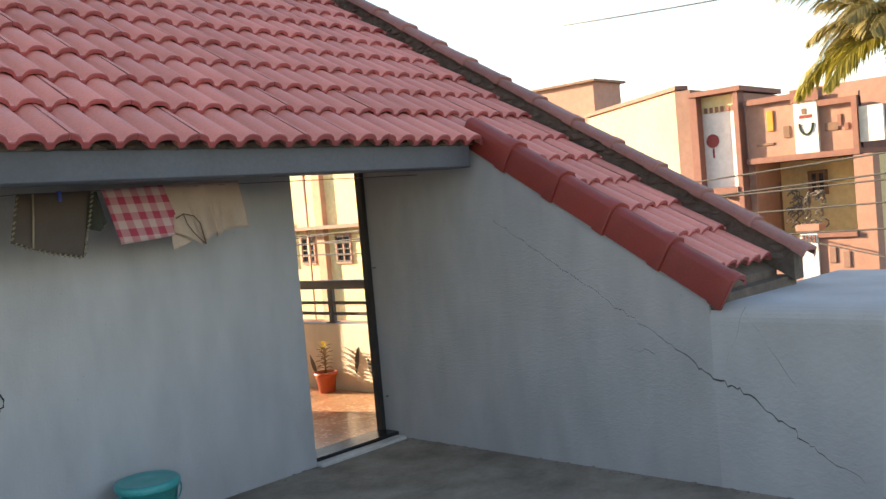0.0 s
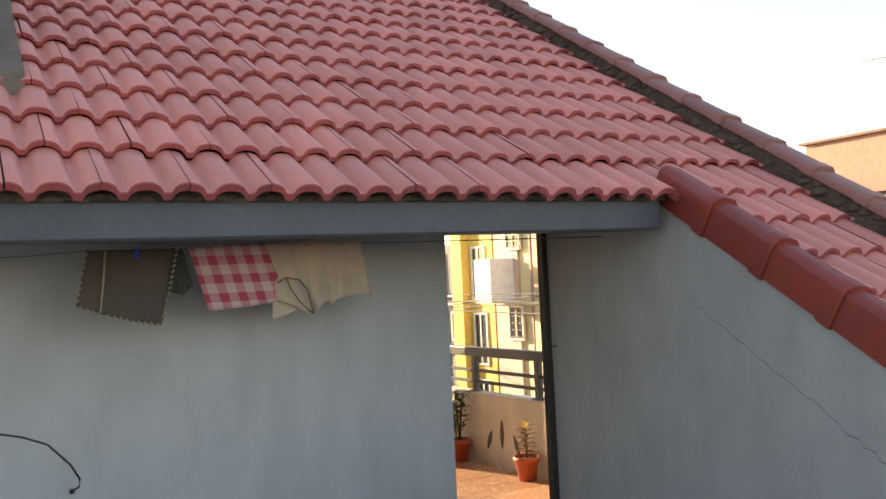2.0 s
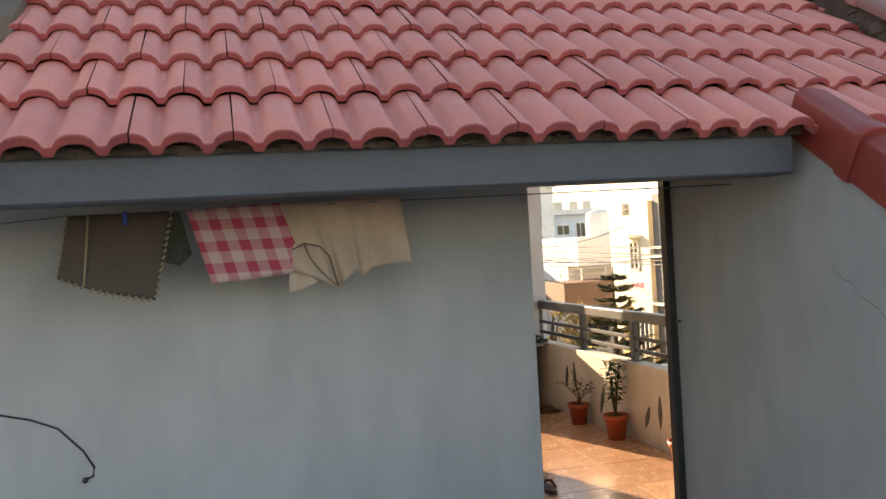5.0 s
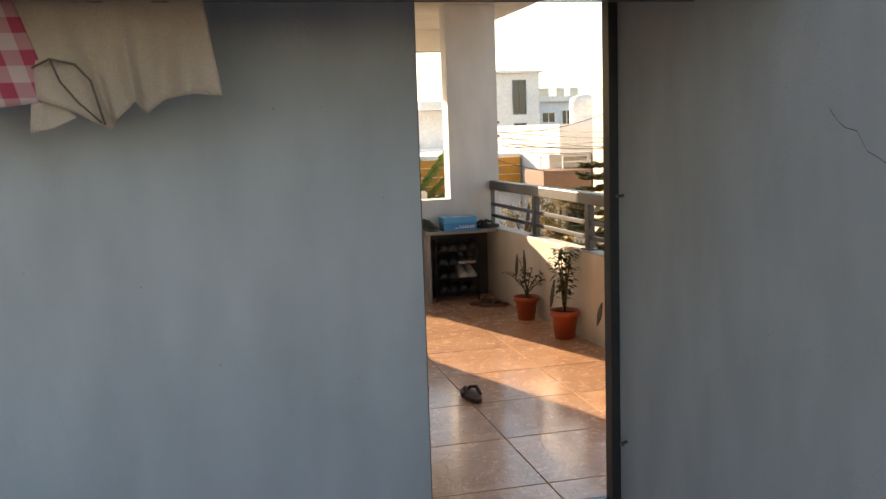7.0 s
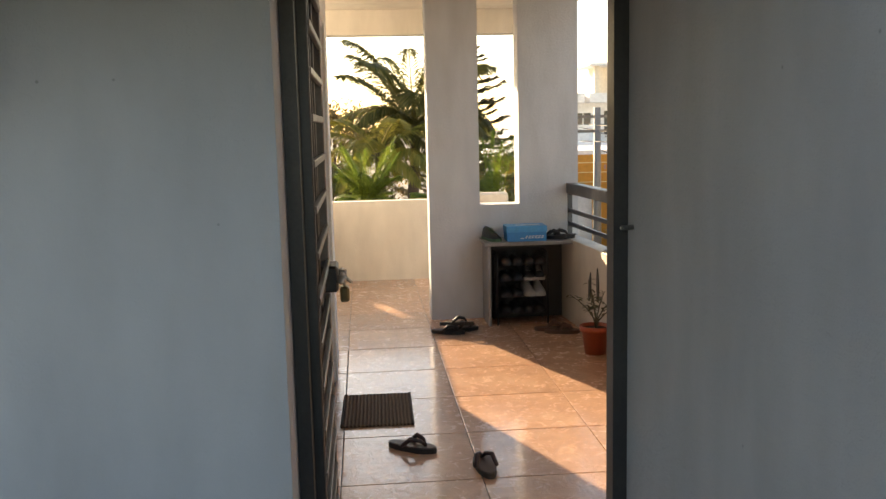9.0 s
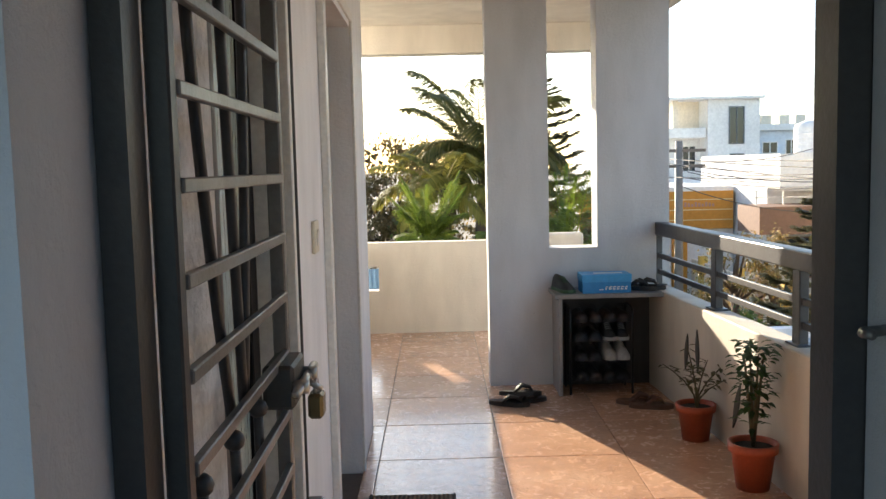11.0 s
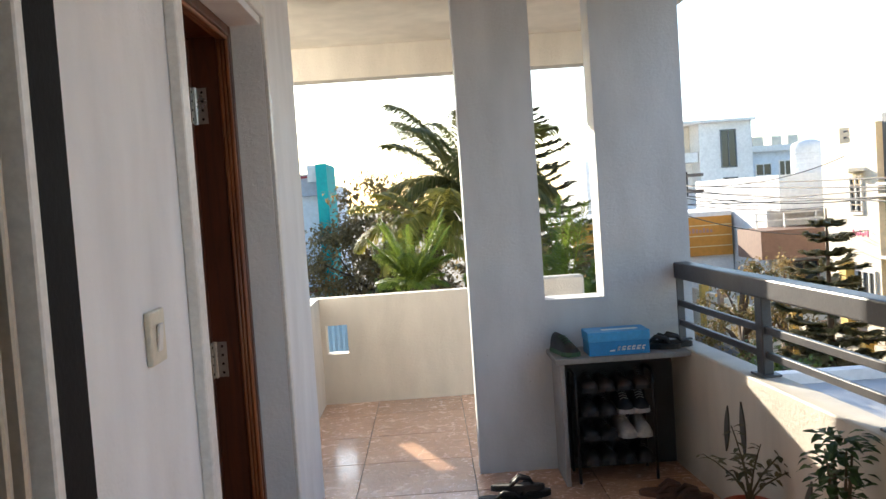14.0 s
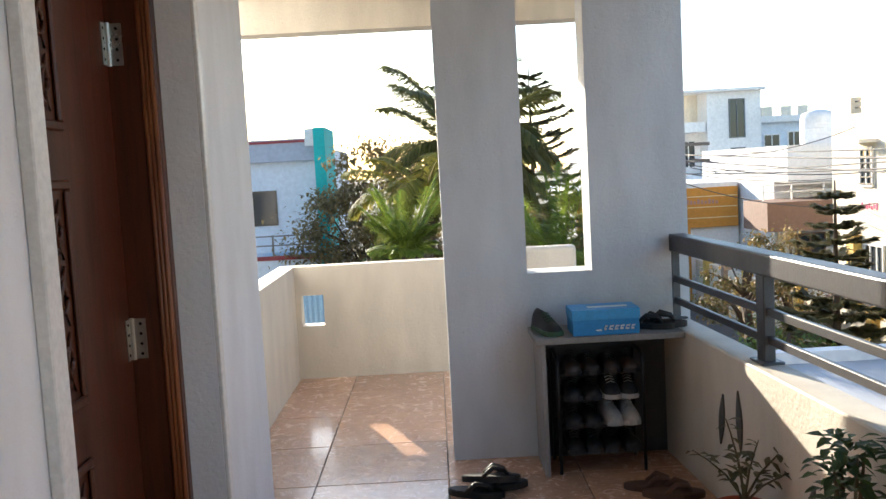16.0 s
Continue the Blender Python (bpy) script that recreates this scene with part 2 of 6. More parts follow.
def cyl(bm, p0, p1, r0, r1=None, seg=12, caps=True):
    p0, p1 = Vector(p0), Vector(p1)
    d = p1 - p0
    r = bmesh.ops.create_cone(bm, cap_ends=caps, segments=seg, radius1=r0, radius2=r0 if r1 is None else r1, depth=d.length)
    m = Matrix.Translation((p0 + p1) / 2) @ d.to_track_quat("Z", "Y").to_matrix().to_4x4()
    bmesh.ops.transform(bm, matrix=m, verts=r["verts"])
    return r["verts"]


def tube(bm, pts, r, seg=8):
    """A round bar along a polyline, with a ring at each point."""
    pts = [Vector(p) for p in pts]
    rings = []
    for i, p in enumerate(pts):
        d = (pts[min(i + 1, len(pts) - 1)] - pts[max(i - 1, 0)]).normalized()
        q = d.to_track_quat("Z", "Y")
        rad = r[i] if isinstance(r, (list, tuple)) else r
        rings.append([bm.verts.new(p + q @ Vector((math.cos(a) * rad, math.sin(a) * rad, 0))) for a in (2 * math.pi * k / seg for k in range(seg))])
    for a, b in zip(rings, rings[1:]):
        for k in range(seg):
            bm.faces.new((a[k], a[(k + 1) % seg], b[(k + 1) % seg], b[k]))
    bm.faces.new(rings[0])
    bm.faces.new(rings[-1][::-1])


def lathe(bm, profile, seg=24, centre=(0, 0, 0)):
    rings = []
    for r, z in profile:
        rings.append([bm.verts.new((centre[0] + r * math.cos(2 * math.pi * k / seg), centre[1] + r * math.sin(2 * math.pi * k / seg), centre[2] + z)) for k in range(seg)])
    for a, b in zip(rings, rings[1:]):
        for k in range(seg):
            bm.faces.new((a[k], a[(k + 1) % seg], b[(k + 1) % seg], b[k]))
    return rings


def prism(bm, outline, axis, lo, hi):
    """A polygon pushed out along an axis: outline gives the two other coordinates, in order."""
    def at(u, v, w):
        return {"x": (w, u, v), "y": (u, w, v), "z": (u, v, w)}[axis]
    a = [bm.verts.new(at(u, v, lo)) for u, v in outline]
    b = [bm.verts.new(at(u, v, hi)) for u, v in outline]
    bm.faces.new(a)
    bm.faces.new(b[::-1])
    for k in range(len(a)):
        bm.faces.new((a[k], a[(k + 1) % len(a)], b[(k + 1) % len(a)], b[k]))


def structure(name, bm, material, label, category, smooth=False):
    return tagged(link(name, bm, material, None, smooth), label, category, "", "structure")


# ---- the plan, in metres ----
RX = 4.505          # face of the side wall on the terrace
WY = 4.862         # face of the terrace wall with the doorway
DL = 3.702         # left jamb of the doorway
LW = 3.672         # face of the corridor wall
WE = 9.02          # far end of the corridor wall
PX = 5.45          # inner face of the balcony parapet
FY = 11.90         # inner face of the far parapet
PY = 9.92          # face of the pier with the slot
EAVE_Y, EAVE_Z, SLOPE = 3.88, 2.08, 0.62
RIDGE_Y = 8.65
GROUND = -3.3


def roof_z(y):
    return EAVE_Z + SLOPE * (y - EAVE_Y)


# terrace
structure("floor_terrace", boxed(-4, RX + 0.1, -4, 5.0, -0.2, 0.035), CONCRETE, "rough stained grey-brown concrete terrace floor", "floor")
structure("wall_terrace", boxed(-4, DL, WY, 5.10, -0.2, 2.053), WALL_GREY, "blue-grey painted plaster wall under the tiled eave", "wall")
bm = bmesh.new()
prism(bm, [(2.40, -0.2), (5.04, -0.2), (5.04, roof_z(5.04) - 0.06), (2.40, roof_z(2.40) - 0.06)], "x", RX, RX + 0.2)
structure("wall_side", bm, WALL_GREY, "blue-grey plaster side wall with a long diagonal crack", "wall")
bm = bmesh.new()
arc = [(RX + 0.09 - 0.09 * math.cos(radians(a)), 0.94 + 0.09 * math.sin(radians(a))) for a in range(0, 91, 15)]
prism(bm, [(RX, -3.3)] + arc + [(6.45, 1.0), (6.45, -3.3)], "y", -4, 2.40)
structure("ledge", bm, LEDGE, "wide whitewashed plaster ledge below the lower eave", "ledge")
structure("wall_terrace_back", boxed(-4.2, RX, -4.2, -4.0, -0.2, 1.05), WALL_GREY, "low blue-grey plaster parapet of the terrace", "wall")
structure("wall_terrace_end", boxed(-4.2, -4.0, -4.0, 5.1, -0.2, 1.05), WALL_GREY, "low blue-grey plaster parapet at the terrace end", "wall")
structure("lintel", boxed(DL, RX, WY + 0.01, 5.10, 2.12, 2.58), WALL_GREY, "plaster wall above the doorway", "wall")
structure("soffit", boxed(0.2, RX - 0.075, 3.925, 4.10, 1.912, 2.055, bevel=0.008), BEAM_PAINT, "slate-blue painted edge beam below the eave", "beam")
bm = bmesh.new()
prism(bm, [(3.935, 2.057), (3.935, 2.104), (3.958, 2.104), (3.975, 2.085), (5.2, roof_z(5.2) - 0.065), (5.2, 2.057)], "x", 1.42, RX - 0.03)
rng3 = random.Random(6)
for k in range(160):
    r = rng3.uniform(0.008, 0.022)
    bmesh.ops.create_icosphere(bm, subdivisions=1, radius=r, matrix=Matrix.Translation((rng3.uniform(1.45, RX - 0.1), 3.93, 2.058 + rng3.uniform(0.0, 0.02))) @ Matrix.Diagonal((1.8, 0.5, 0.8, 1)))
structure("mortar_bed", bm, MORTAR, "rough dark mortar bed under the eave tiles", "mortar")
bm = bmesh.new()
prism(bm, [(2.42, roof_z(2.42) - 0.05), (RIDGE_Y, roof_z(RIDGE_Y) - 0.05), (RIDGE_Y, roof_z(RIDGE_Y) - 0.15), (2.42, roof_z(2.42) - 0.15)], "x", RX + 0.01, 5.46)
prism(bm, [(5.2, roof_z(5.2) - 0.05), (RIDGE_Y, roof_z(RIDGE_Y) - 0.05), (RIDGE_Y, roof_z(RIDGE_Y) - 0.15), (5.2, roof_z(5.2) - 0.15)], "x", 1.4, RX)
structure("roof_deck", bm, MORTAR, "concrete deck under the roof tiles", "roof")
structure("eave_fill", boxed(RX + 0.02, 5.55, 2.34, 2.62, 0.96, 1.075), MORTAR, "mortar fill under the lower end of the roof", "mortar")
structure("gable_wall", boxed(5.36, 5.44, 2.42, 5.0, -3.3, 1.0), WALL_GREY, "plaster wall under the roof verge", "wall")
# Added out of view, keeps the sun from leaking under the ridge onto tiles.
structure("sun_block_ridge", boxed(-4.2, 5.36, RIDGE_Y - 0.04, RIDGE_Y + 0.04, 2.76, roof_z(RIDGE_Y) - 0.16), WALL_WHITE, "unseen wall added under the ridge to block the sun", "wall")

# white stair tower
bm = boxed(-4.2, 1.50, 4.80, 7.40, 2.62, 7.2, bevel=0.012)
structure("tower", bm, WALL_WHITE, "white plastered stair tower rising beside the tiled roof", "tower")
bm = bmesh.new()
prism(bm, [(4.74, roof_z(4.74) - 0.03), (4.74, roof_z(4.74) + 0.085), (7.38, roof_z(7.38) + 0.085), (7.38, roof_z(7.38) - 0.03)], "x", 1.503, 1.61)
box(bm, 0.6, 1.61, 4.73, 4.798, 2.52, 2.66)
structure("flashing", bm, surface("brown_mortar_flashing", (0.20, 0.15, 0.12), (0.10, 0.08, 0.07), 6, 60, 0.7, 0.9, 0.4), "brown mortar flashing where the roof meets the tower", "flashing")
structure("tower_corner_strip", boxed(1.503, 1.55, 7.30, 7.40, 4.24, 7.2), surface("brown_stained_strip", (0.17, 0.12, 0.10), None, 5, 60, 0.6, 0.8, 0.2), "brown stained downpipe strip on the tower corner", "downpipe")

# balcony
structure("wall_corridor", boxed(LW - 0.22, LW, 5.101, 5.66, -0.1, 2.655), ROUGH_WHITE, "pale rough pitted plaster wall behind the open gate", "wall")
bm = bmesh.new()
box(bm, LW - 0.22, LW, 6.53, 7.185, -0.1, 2.655)
structure("wall_corridor_middle", bm, WALL_LIT, "pale grey plaster corridor wall with a light switch", "wall")
bm = bmesh.new()
box(bm, LW - 0.34, LW, 8.30, WE, -0.1, 2.655)
box(bm, -3.0, LW - 0.34, WE - 0.22, WE, -0.1, 2.655)
structure("wall_corridor_end", bm, WALL_LIT, "pale grey plaster wall end beyond the wooden door", "wall")
structure("wall_corridor_return", boxed(3.0, 3.338, WE + 0.002, 10.33, -0.1, 2.655), WALL_LIT, "plaster wall set back beyond the corridor corner", "wall")
structure("wall_over_window", boxed(LW - 0.22, LW, 5.66, 6.53, 2.25, 2.655), WALL_LIT, "plaster above the sliding window", "wall")
structure("wall_under_window", boxed(LW - 0.22, LW, 5.66, 6.53, -0.1, 0.55), WALL_LIT, "plaster below the sliding window", "wall")
structure("wall_over_door", boxed(LW - 0.22, LW, 7.185, 8.30, 2.102, 2.655), WALL_LIT, "plaster above the wooden door", "wall")
structure("wall_rooms", boxed(-3.0, LW - 0.8, 5.1, WE - 0.22, -0.1, 2.655), WALL_WHITE, "plain walls of the rooms behind the corridor", "wall")
bm = bmesh.new()
prism(bm, [(4.388, -0.1), (5.57, -0.1), (5.57, 2.655), (5.10, 2.655), (5.10, 0.905), (4.786, 0.905), (4.786, 2.655), (4.388, 2.655)], "y", PY, 10.12)
structure("pier", bm, WALL_PIER_SHADED, "plaster pier with a tall slot opening, coloured darker for its shade", "pillar")
SKEW = Matrix.Translation((PX, 9.6, 0)) @ pose(0, 0, 0, 0, 0, 3.2) @ Matrix.Translation((-PX, -9.6, 0))   # the parapet runs a little out of line
parapet = structure("parapet", boxed(PX, PX + 0.13, 5.06, PY - 0.002, -0.3, 0.645, bevel=0.006), WALL_CREAM, "cream plaster balcony parapet below a steel rail", "parapet")
parapet.matrix_basis = SKEW
bm = bmesh.new()
box(bm, 3.33, 3.378, FY, FY + 0.12, -0.2, 0.80)
box(bm, 3.538, 4.60, FY, FY + 0.12, -0.2, 0.80)
box(bm, 3.378, 3.538, FY, FY + 0.12, -0.2, 0.377)
box(bm, 3.378, 3.538, FY, FY + 0.12, 0.594, 0.80)
structure("parapet_far", bm, WALL_CREAM, "cream plaster parapet with a small square hole", "parapet")
structure("parapet_far_step", boxed(4.605, 5.34, FY, FY + 0.12, -0.2, 0.85, bevel=0.03, seg=3), WALL_CREAM, "raised cream plaster parapet behind the slot", "parapet")
structure("parapet_left", boxed(3.22, 3.34, 10.332, FY + 0.12, -0.2, 0.80, bevel=0.004), WALL_CREAM, "cream plaster side parapet of the balcony", "parapet")
structure("beam_far", boxed(3.0, 5.95, FY, FY + 0.2, 2.42, 2.658), WALL_CREAM, "cream painted concrete beam at the balcony edge", "beam")
structure("ceiling", boxed(LW - 0.6, 5.95, 5.112, 12.1, 2.66, 2.74), WALL_CREAM, "cream painted balcony ceiling", "ceiling")
structure("floor_bed", boxed(3.22, PX + 0.42, 5.0, FY + 0.12, -0.25, -0.008), GROUT, "mortar bed with dark joints of the balcony floor", "floor")
structure("house_base", boxed(-3, PX + 0.41, 5.0, FY + 0.1, GROUND, -0.26), WALL_CREAM, "plain lower storey of the house", "wall")
structure("house_base_terrace", boxed(-4.2, RX + 0.2, -4.2, 5.0, GROUND, -0.21), WALL_CREAM, "plain lower storey below the terrace", "wall")

# doorway sill and steel frame
structure("sill", boxed(DL, RX, 4.90, 5.10, -0.1, 0.075, bevel=0.006), BLACK_GRANITE, "black granite door sill", "sill")
structure("sill_step", boxed(DL, RX - 0.02, 4.80, 4.897, 0.0, 0.055, bevel=0.008), MARBLE, "chipped grey marble strip before the sill", "sill")
bm = bmesh.new()
box(bm, RX - 0.035, RX - 0.001, 5.042, 5.10, 0.075, 2.12)
box(bm, DL + 0.001, DL + 0.035, 5.042, 5.10, 0.075, 2.12)
box(bm, DL + 0.035, RX - 0.035, 5.042, 5.10, 2.08, 2.12)
structure("door_frame", bm, STEEL_DARK, "black steel door frame in the terrace doorway", "door frame")
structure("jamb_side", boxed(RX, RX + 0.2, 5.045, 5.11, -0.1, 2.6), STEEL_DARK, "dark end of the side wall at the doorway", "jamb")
structure("wall_side_return", boxed(RX + 0.2, PX + 0.42, 5.0, 5.06, -0.3, 2.6), WALL_CREAM, "plaster return wall at the balcony end", "wall")

# ground and street
structure("ground", boxed(-900, 900, -900, 900, GROUND - 0.3, GROUND), surface("dusty_ground", (0.25, 0.22, 0.18), (0.15, 0.13, 0.10), 0.4, 12, 0.7, 0.95, 0.3), "dusty ground of the neighbourhood", "ground")
structure("road", boxed(8.6, 12.6, -60, 120, GROUND, GROUND + 0.02), surface("worn_asphalt", (0.075, 0.072, 0.07), (0.12, 0.11, 0.10), 0.8, 30, 0.6, 0.9, 0.3), "worn asphalt street below the balcony", "road")
bm = bmesh.new()
for k in range(34):
    a, b = 2.3 + 0.05 * k, 2.3 + 0.05 * (k + 1)
    prism(bm, [(a, 13.80), (a + 0.025, 13.785), (b, 13.80), (b, 13.803), (a + 0.025, 13.788), (a, 13.803)], "z", GROUND, 0.36)
structure("sheet_fence", bm, surface("blue_sheet_paint", (0.10, 0.22, 0.38), (0.16, 0.20, 0.25), 1.5, 40, 0.6, 0.5, 0.1), "blue corrugated metal sheet fence beyond the parapet", "fence")


# ---- balcony floor tiles ----
FLOOR = tagged(new("floor_balcony"), "glossy slate-look brown floor tiles of the balcony", "floor", "", "structure")
tile_meshes = {}


def floor_tile(x0, x1, y0, y1):
    g = 0.0022
    key = (round(x1 - x0, 3), round(y1 - y0, 3))
    if key not in tile_meshes:
        w, d, b = (x1 - x0) / 2 - g, (y1 - y0) / 2 - g, 0.003
        vs, fs = [], []
        for s, z in ((0, -0.0075), (0, -0.0009), (b, 0)):
            vs += [(-w + s, -d + s, z), (w - s, -d + s, z), (w - s, d - s, z), (-w + s, d - s, z)]
        for k in range(2):
            for i in range(4):
                a, c = 4 * k + i, 4 * k + (i + 1) % 4
                fs.append((a, c, c + 4, a + 4))
        fs.append((8, 9, 10, 11))
        me = bpy.data.meshes.new("tile")
        me.from_pydata(vs, [], fs)
        me.materials.append(FLOOR_TILE)
        tile_meshes[key] = me
    ob = new("tile", tile_meshes[key])
    ob.parent = FLOOR
    ob.location = ((x0 + x1) / 2, (y0 + y1) / 2, 0)


ys = [9.66 + 0.6 * k for k in range(-7, 4)] + [FY]
ys = [5.10] + ys
for y0, y1 in zip(ys, ys[1:]):
    for x0, x1 in ((3.34, 3.74), (3.74, 4.355), (4.355, 4.97), (4.97, 5.585), (5.585, PX + 0.40)):
        if x0 < LW and y1 < WE + 0.08:
            x0 = LW
        if x0 == 3.34 and y0 < WE:
            floor_tile(LW, x1, y0, WE)
            floor_tile(3.34, x1, WE, y1)
        else:
            floor_tile(x0, x1, y0, y1)

# ---- roof tiles ----
ROOF = tagged(new("roof"), "sloping roof of interlocking terracotta roll tiles", "roof", "", "structure")
ROLL, GAUGE, PITCH = 0.154, 0.34, math.atan(SLOPE)


def roll_tile_mesh(rolls, length=0.385, h=0.041, lip=0.012):
    """Low round rolls with a narrow flat pan between them; the joint runs along a roll's crown."""
    n = 12 * rolls
    pan = 0.115
    prof = []
    for i in range(n + 1):
        u = rolls * ROLL * i / n
        q = abs((u / ROLL + 0.5) % 1.0 - 0.5)
        t = min(1.0, q / (0.5 - pan))
        prof.append((u, h * math.sqrt(max(0.0, 1 - t ** 2.1)) ** 0.9 if t < 1 else 0.0))
    gap = 0.0021
    rows = ((0.0, 0.031), (0.004, 0.035), (length, 0.0))
    vs, fs = [], []
    for v, dz in rows + ((0.0, lip), (0.06, 0.0)):
        for u, z in prof:
            vs.append((min(max(u, gap), rolls * ROLL - gap), v, z + dz))
    m = n + 1
    for i in range(n):
        fs += [(i, i + 1, m + i + 1, m + i), (m + i, m + i + 1, 2 * m + i + 1, 2 * m + i)]
        fs += [(3 * m + i, 3 * m + i + 1, i + 1, i), (4 * m + i, 4 * m + i + 1, 3 * m + i + 1, 3 * m + i)]
    fs += [(0, 2 * m, 4 * m, 3 * m), (n, 3 * m + n, 4 * m + n, 2 * m + n)]
    me = bpy.data.meshes.new("roof_tile")
    me.from_pydata(vs, [], fs)
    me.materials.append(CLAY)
    me.materials.append(CLAY_LIP_SHADED)
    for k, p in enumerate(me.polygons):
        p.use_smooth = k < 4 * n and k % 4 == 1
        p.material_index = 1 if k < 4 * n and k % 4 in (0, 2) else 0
    return me


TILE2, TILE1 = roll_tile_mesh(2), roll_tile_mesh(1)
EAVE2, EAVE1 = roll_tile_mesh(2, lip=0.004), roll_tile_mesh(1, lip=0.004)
rng = random.Random(4)
for row in range(-5, 17):
    y = EAVE_Y + row * GAUGE * math.cos(PITCH) - (0.03 if row == 0 else 0)
    start = 2.098 - 3 * 2 * ROLL + (ROLL if row % 2 else 0)
    for k in range(16):
        x = start + k * 2 * ROLL
        me, left, right = TILE2 if row else EAVE2, x, x + 2 * ROLL
        low = 1.43 if y < 4.4 else 1.50
        if row < 0:
            low = 4.55
        if right <= low + 0.05 or left >= 5.43:
            continue
        if left < low - 0.06:
            me, x = TILE1 if row else EAVE1, x + ROLL
            if x + ROLL < low + 0.02:
                continue
        elif right > 5.55:
            me = TILE1
        ob = new("roof_tile", me)
        ob.parent = ROOF
        ob.matrix_basis = Matrix.Translation((x + rng.uniform(-0.002, 0.002), y + rng.uniform(-0.004, 0.004), roof_z(y) + rng.uniform(-0.002, 0.003))) @ pose(0, 0, 0, math.degrees(PITCH), 0, rng.uniform(-0.4, 0.4)) @ Matrix.Translation((0, 0, -0.020))


def cap_mesh(name, w, drop_near, drop_far, length, flare, material, top=0.055, flat=0.35):
    """A rake or ridge cap: a bent shell, wider at its lower end. Across: 0 to w; along: 0 to length, uphill."""
    def section(k):
        e = flare * k
        pts = [(-e, -drop_near - e)]
        pts += [(-e, top * 0.45)]
        for a in (160, 135, 110, 90):
            pts.append((w * flat + (w * flat + e) * math.cos(radians(a)), top * 0.45 + (top * 0.55 + e) * math.sin(radians(a))))
        pts += [(w * 0.75, top * 0.75 + e), (w + e, -drop_far)]
        return pts
    vs, fs = [], []
    rows = [(0.0, 1.0, 0), (0.012, 1.0, 0), (0.075, 0.85, 0), (0.09, 0.35, 0), (length, 0.0, 0)]
    for v, k, _ in rows:
        for x, z in section(k):
            vs.append((x, v, z))
    m = len(section(0))
    for r in range(len(rows) - 1):
        for i in range(m - 1):
            fs.append((r * m + i, r * m + i + 1, (r + 1) * m + i + 1, (r + 1) * m + i))
    base = len(vs)
    for x, z in section(0.2):
        vs.append((min(max(x, 0.012), w - 0.012), 0.0, z - 0.014))
    for i in range(m - 1):
        fs.append((base + i, base + i + 1, i + 1, i))
    me = bpy.data.meshes.new(name)
    me.from_pydata(vs, [], fs)
    me.materials.append(material)
    for k, p in enumerate(me.polygons):
        p.use_smooth = k < (len(rows) - 1) * (m - 1)
    return me


RAKE = cap_mesh("rake_cap", 0.17, 0.125, 0.0, 0.42, 0.014, CLAY_DEEP)
for k in range(5):
    y = 2.26 + k * 0.345
    ob = new("rake_cap", RAKE)
    ob.parent = ROOF
    ob.matrix_basis = pose(RX - 0.015, y, roof_z(y) + 0.045, math.degrees(PITCH) - 1.0)
bm = bmesh.new()
prism(bm, [(3.89, roof_z(3.89) - 0.08), (3.89, roof_z(3.89) + 0.05), (4.74, roof_z(4.74) + 0.05), (4.74, roof_z(4.74) - 0.08)], "x", 1.40, 1.455)
part("edge_mortar", bm, CLAY_MORTAR, ROOF, "red-stained mortar edge")
for k in range(4):
    y = 3.87 + k * 0.25
    for j in range(3):
        o = part("edge_slab", boxed(-0.245, -0.004, 0.0, 0.262, -0.01, 0.016, bevel=0.004), CLAY_SLAB, ROOF, "flat dull pink edge slab")
        o.matrix_basis = pose(1.398 - 0.25 * j, y, roof_z(y) + 0.03, math.degrees(PITCH) - 2.0)
VERGE = cap_mesh("verge_cap", 0.20, 0.004, 0.03, 0.40, 0.010, CLAY_VERGE, top=0.04, flat=0.2)
y, k = 2.22, 0
while y < RIDGE_Y - 0.1:
    ob = new("verge_cap", VERGE)
    ob.parent = ROOF
    ob.matrix_basis = pose(5.395 + rng.uniform(-0.006, 0.006), y, roof_z(y) + 0.155, math.degrees(PITCH) - 1.5 + rng.uniform(-0.6, 0.6), 0, rng.uniform(-1, 1))
    y += 0.315
bm = bmesh.new()
prism(bm, [(2.3, roof_z(2.3) - 0.05), (2.3, roof_z(2.3) + 0.135), (RIDGE_Y, roof_z(RIDGE_Y) + 0.135), (RIDGE_Y, roof_z(RIDGE_Y) - 0.05)], "x", 5.43, 5.57)
rng2 = random.Random(9)
for k in range(150):
    y = rng2.uniform(2.35, RIDGE_Y - 0.1)
    r = rng2.uniform(0.02, 0.05)
    bmesh.ops.create_icosphere(bm, subdivisions=1, radius=r, matrix=Matrix.Translation((5.432, y, roof_z(y) + rng2.uniform(0.03, 0.13))) @ Matrix.Diagonal((0.5, 1.5, 0.7, 1)))
part("verge_mortar", bm, MORTAR, ROOF)
RIDGE = cap_mesh("ridge_cap", 0.24, 0.06, 0.06, 0.40, 0.010, CLAY_OLD, top=0.06, flat=0.5)
bm = bmesh.new()
box(bm, -4.2, 5.45, RIDGE_Y - 0.09, RIDGE_Y + 0.09, roof_z(RIDGE_Y) - 0.14, roof_z(RIDGE_Y) + 0.10)
part("ridge_mortar", bm, MORTAR, ROOF)
x = 5.42
while x > -3.9:
    ob = new("ridge_cap", RIDGE)
    ob.parent = ROOF
    ob.matrix_basis = pose(x - 0.40, RIDGE_Y - 0.10, roof_z(RIDGE_Y) + 0.12, 0, 0, -90) @ Matrix.Translation((-0.22, 0, 0))
    x -= 0.36


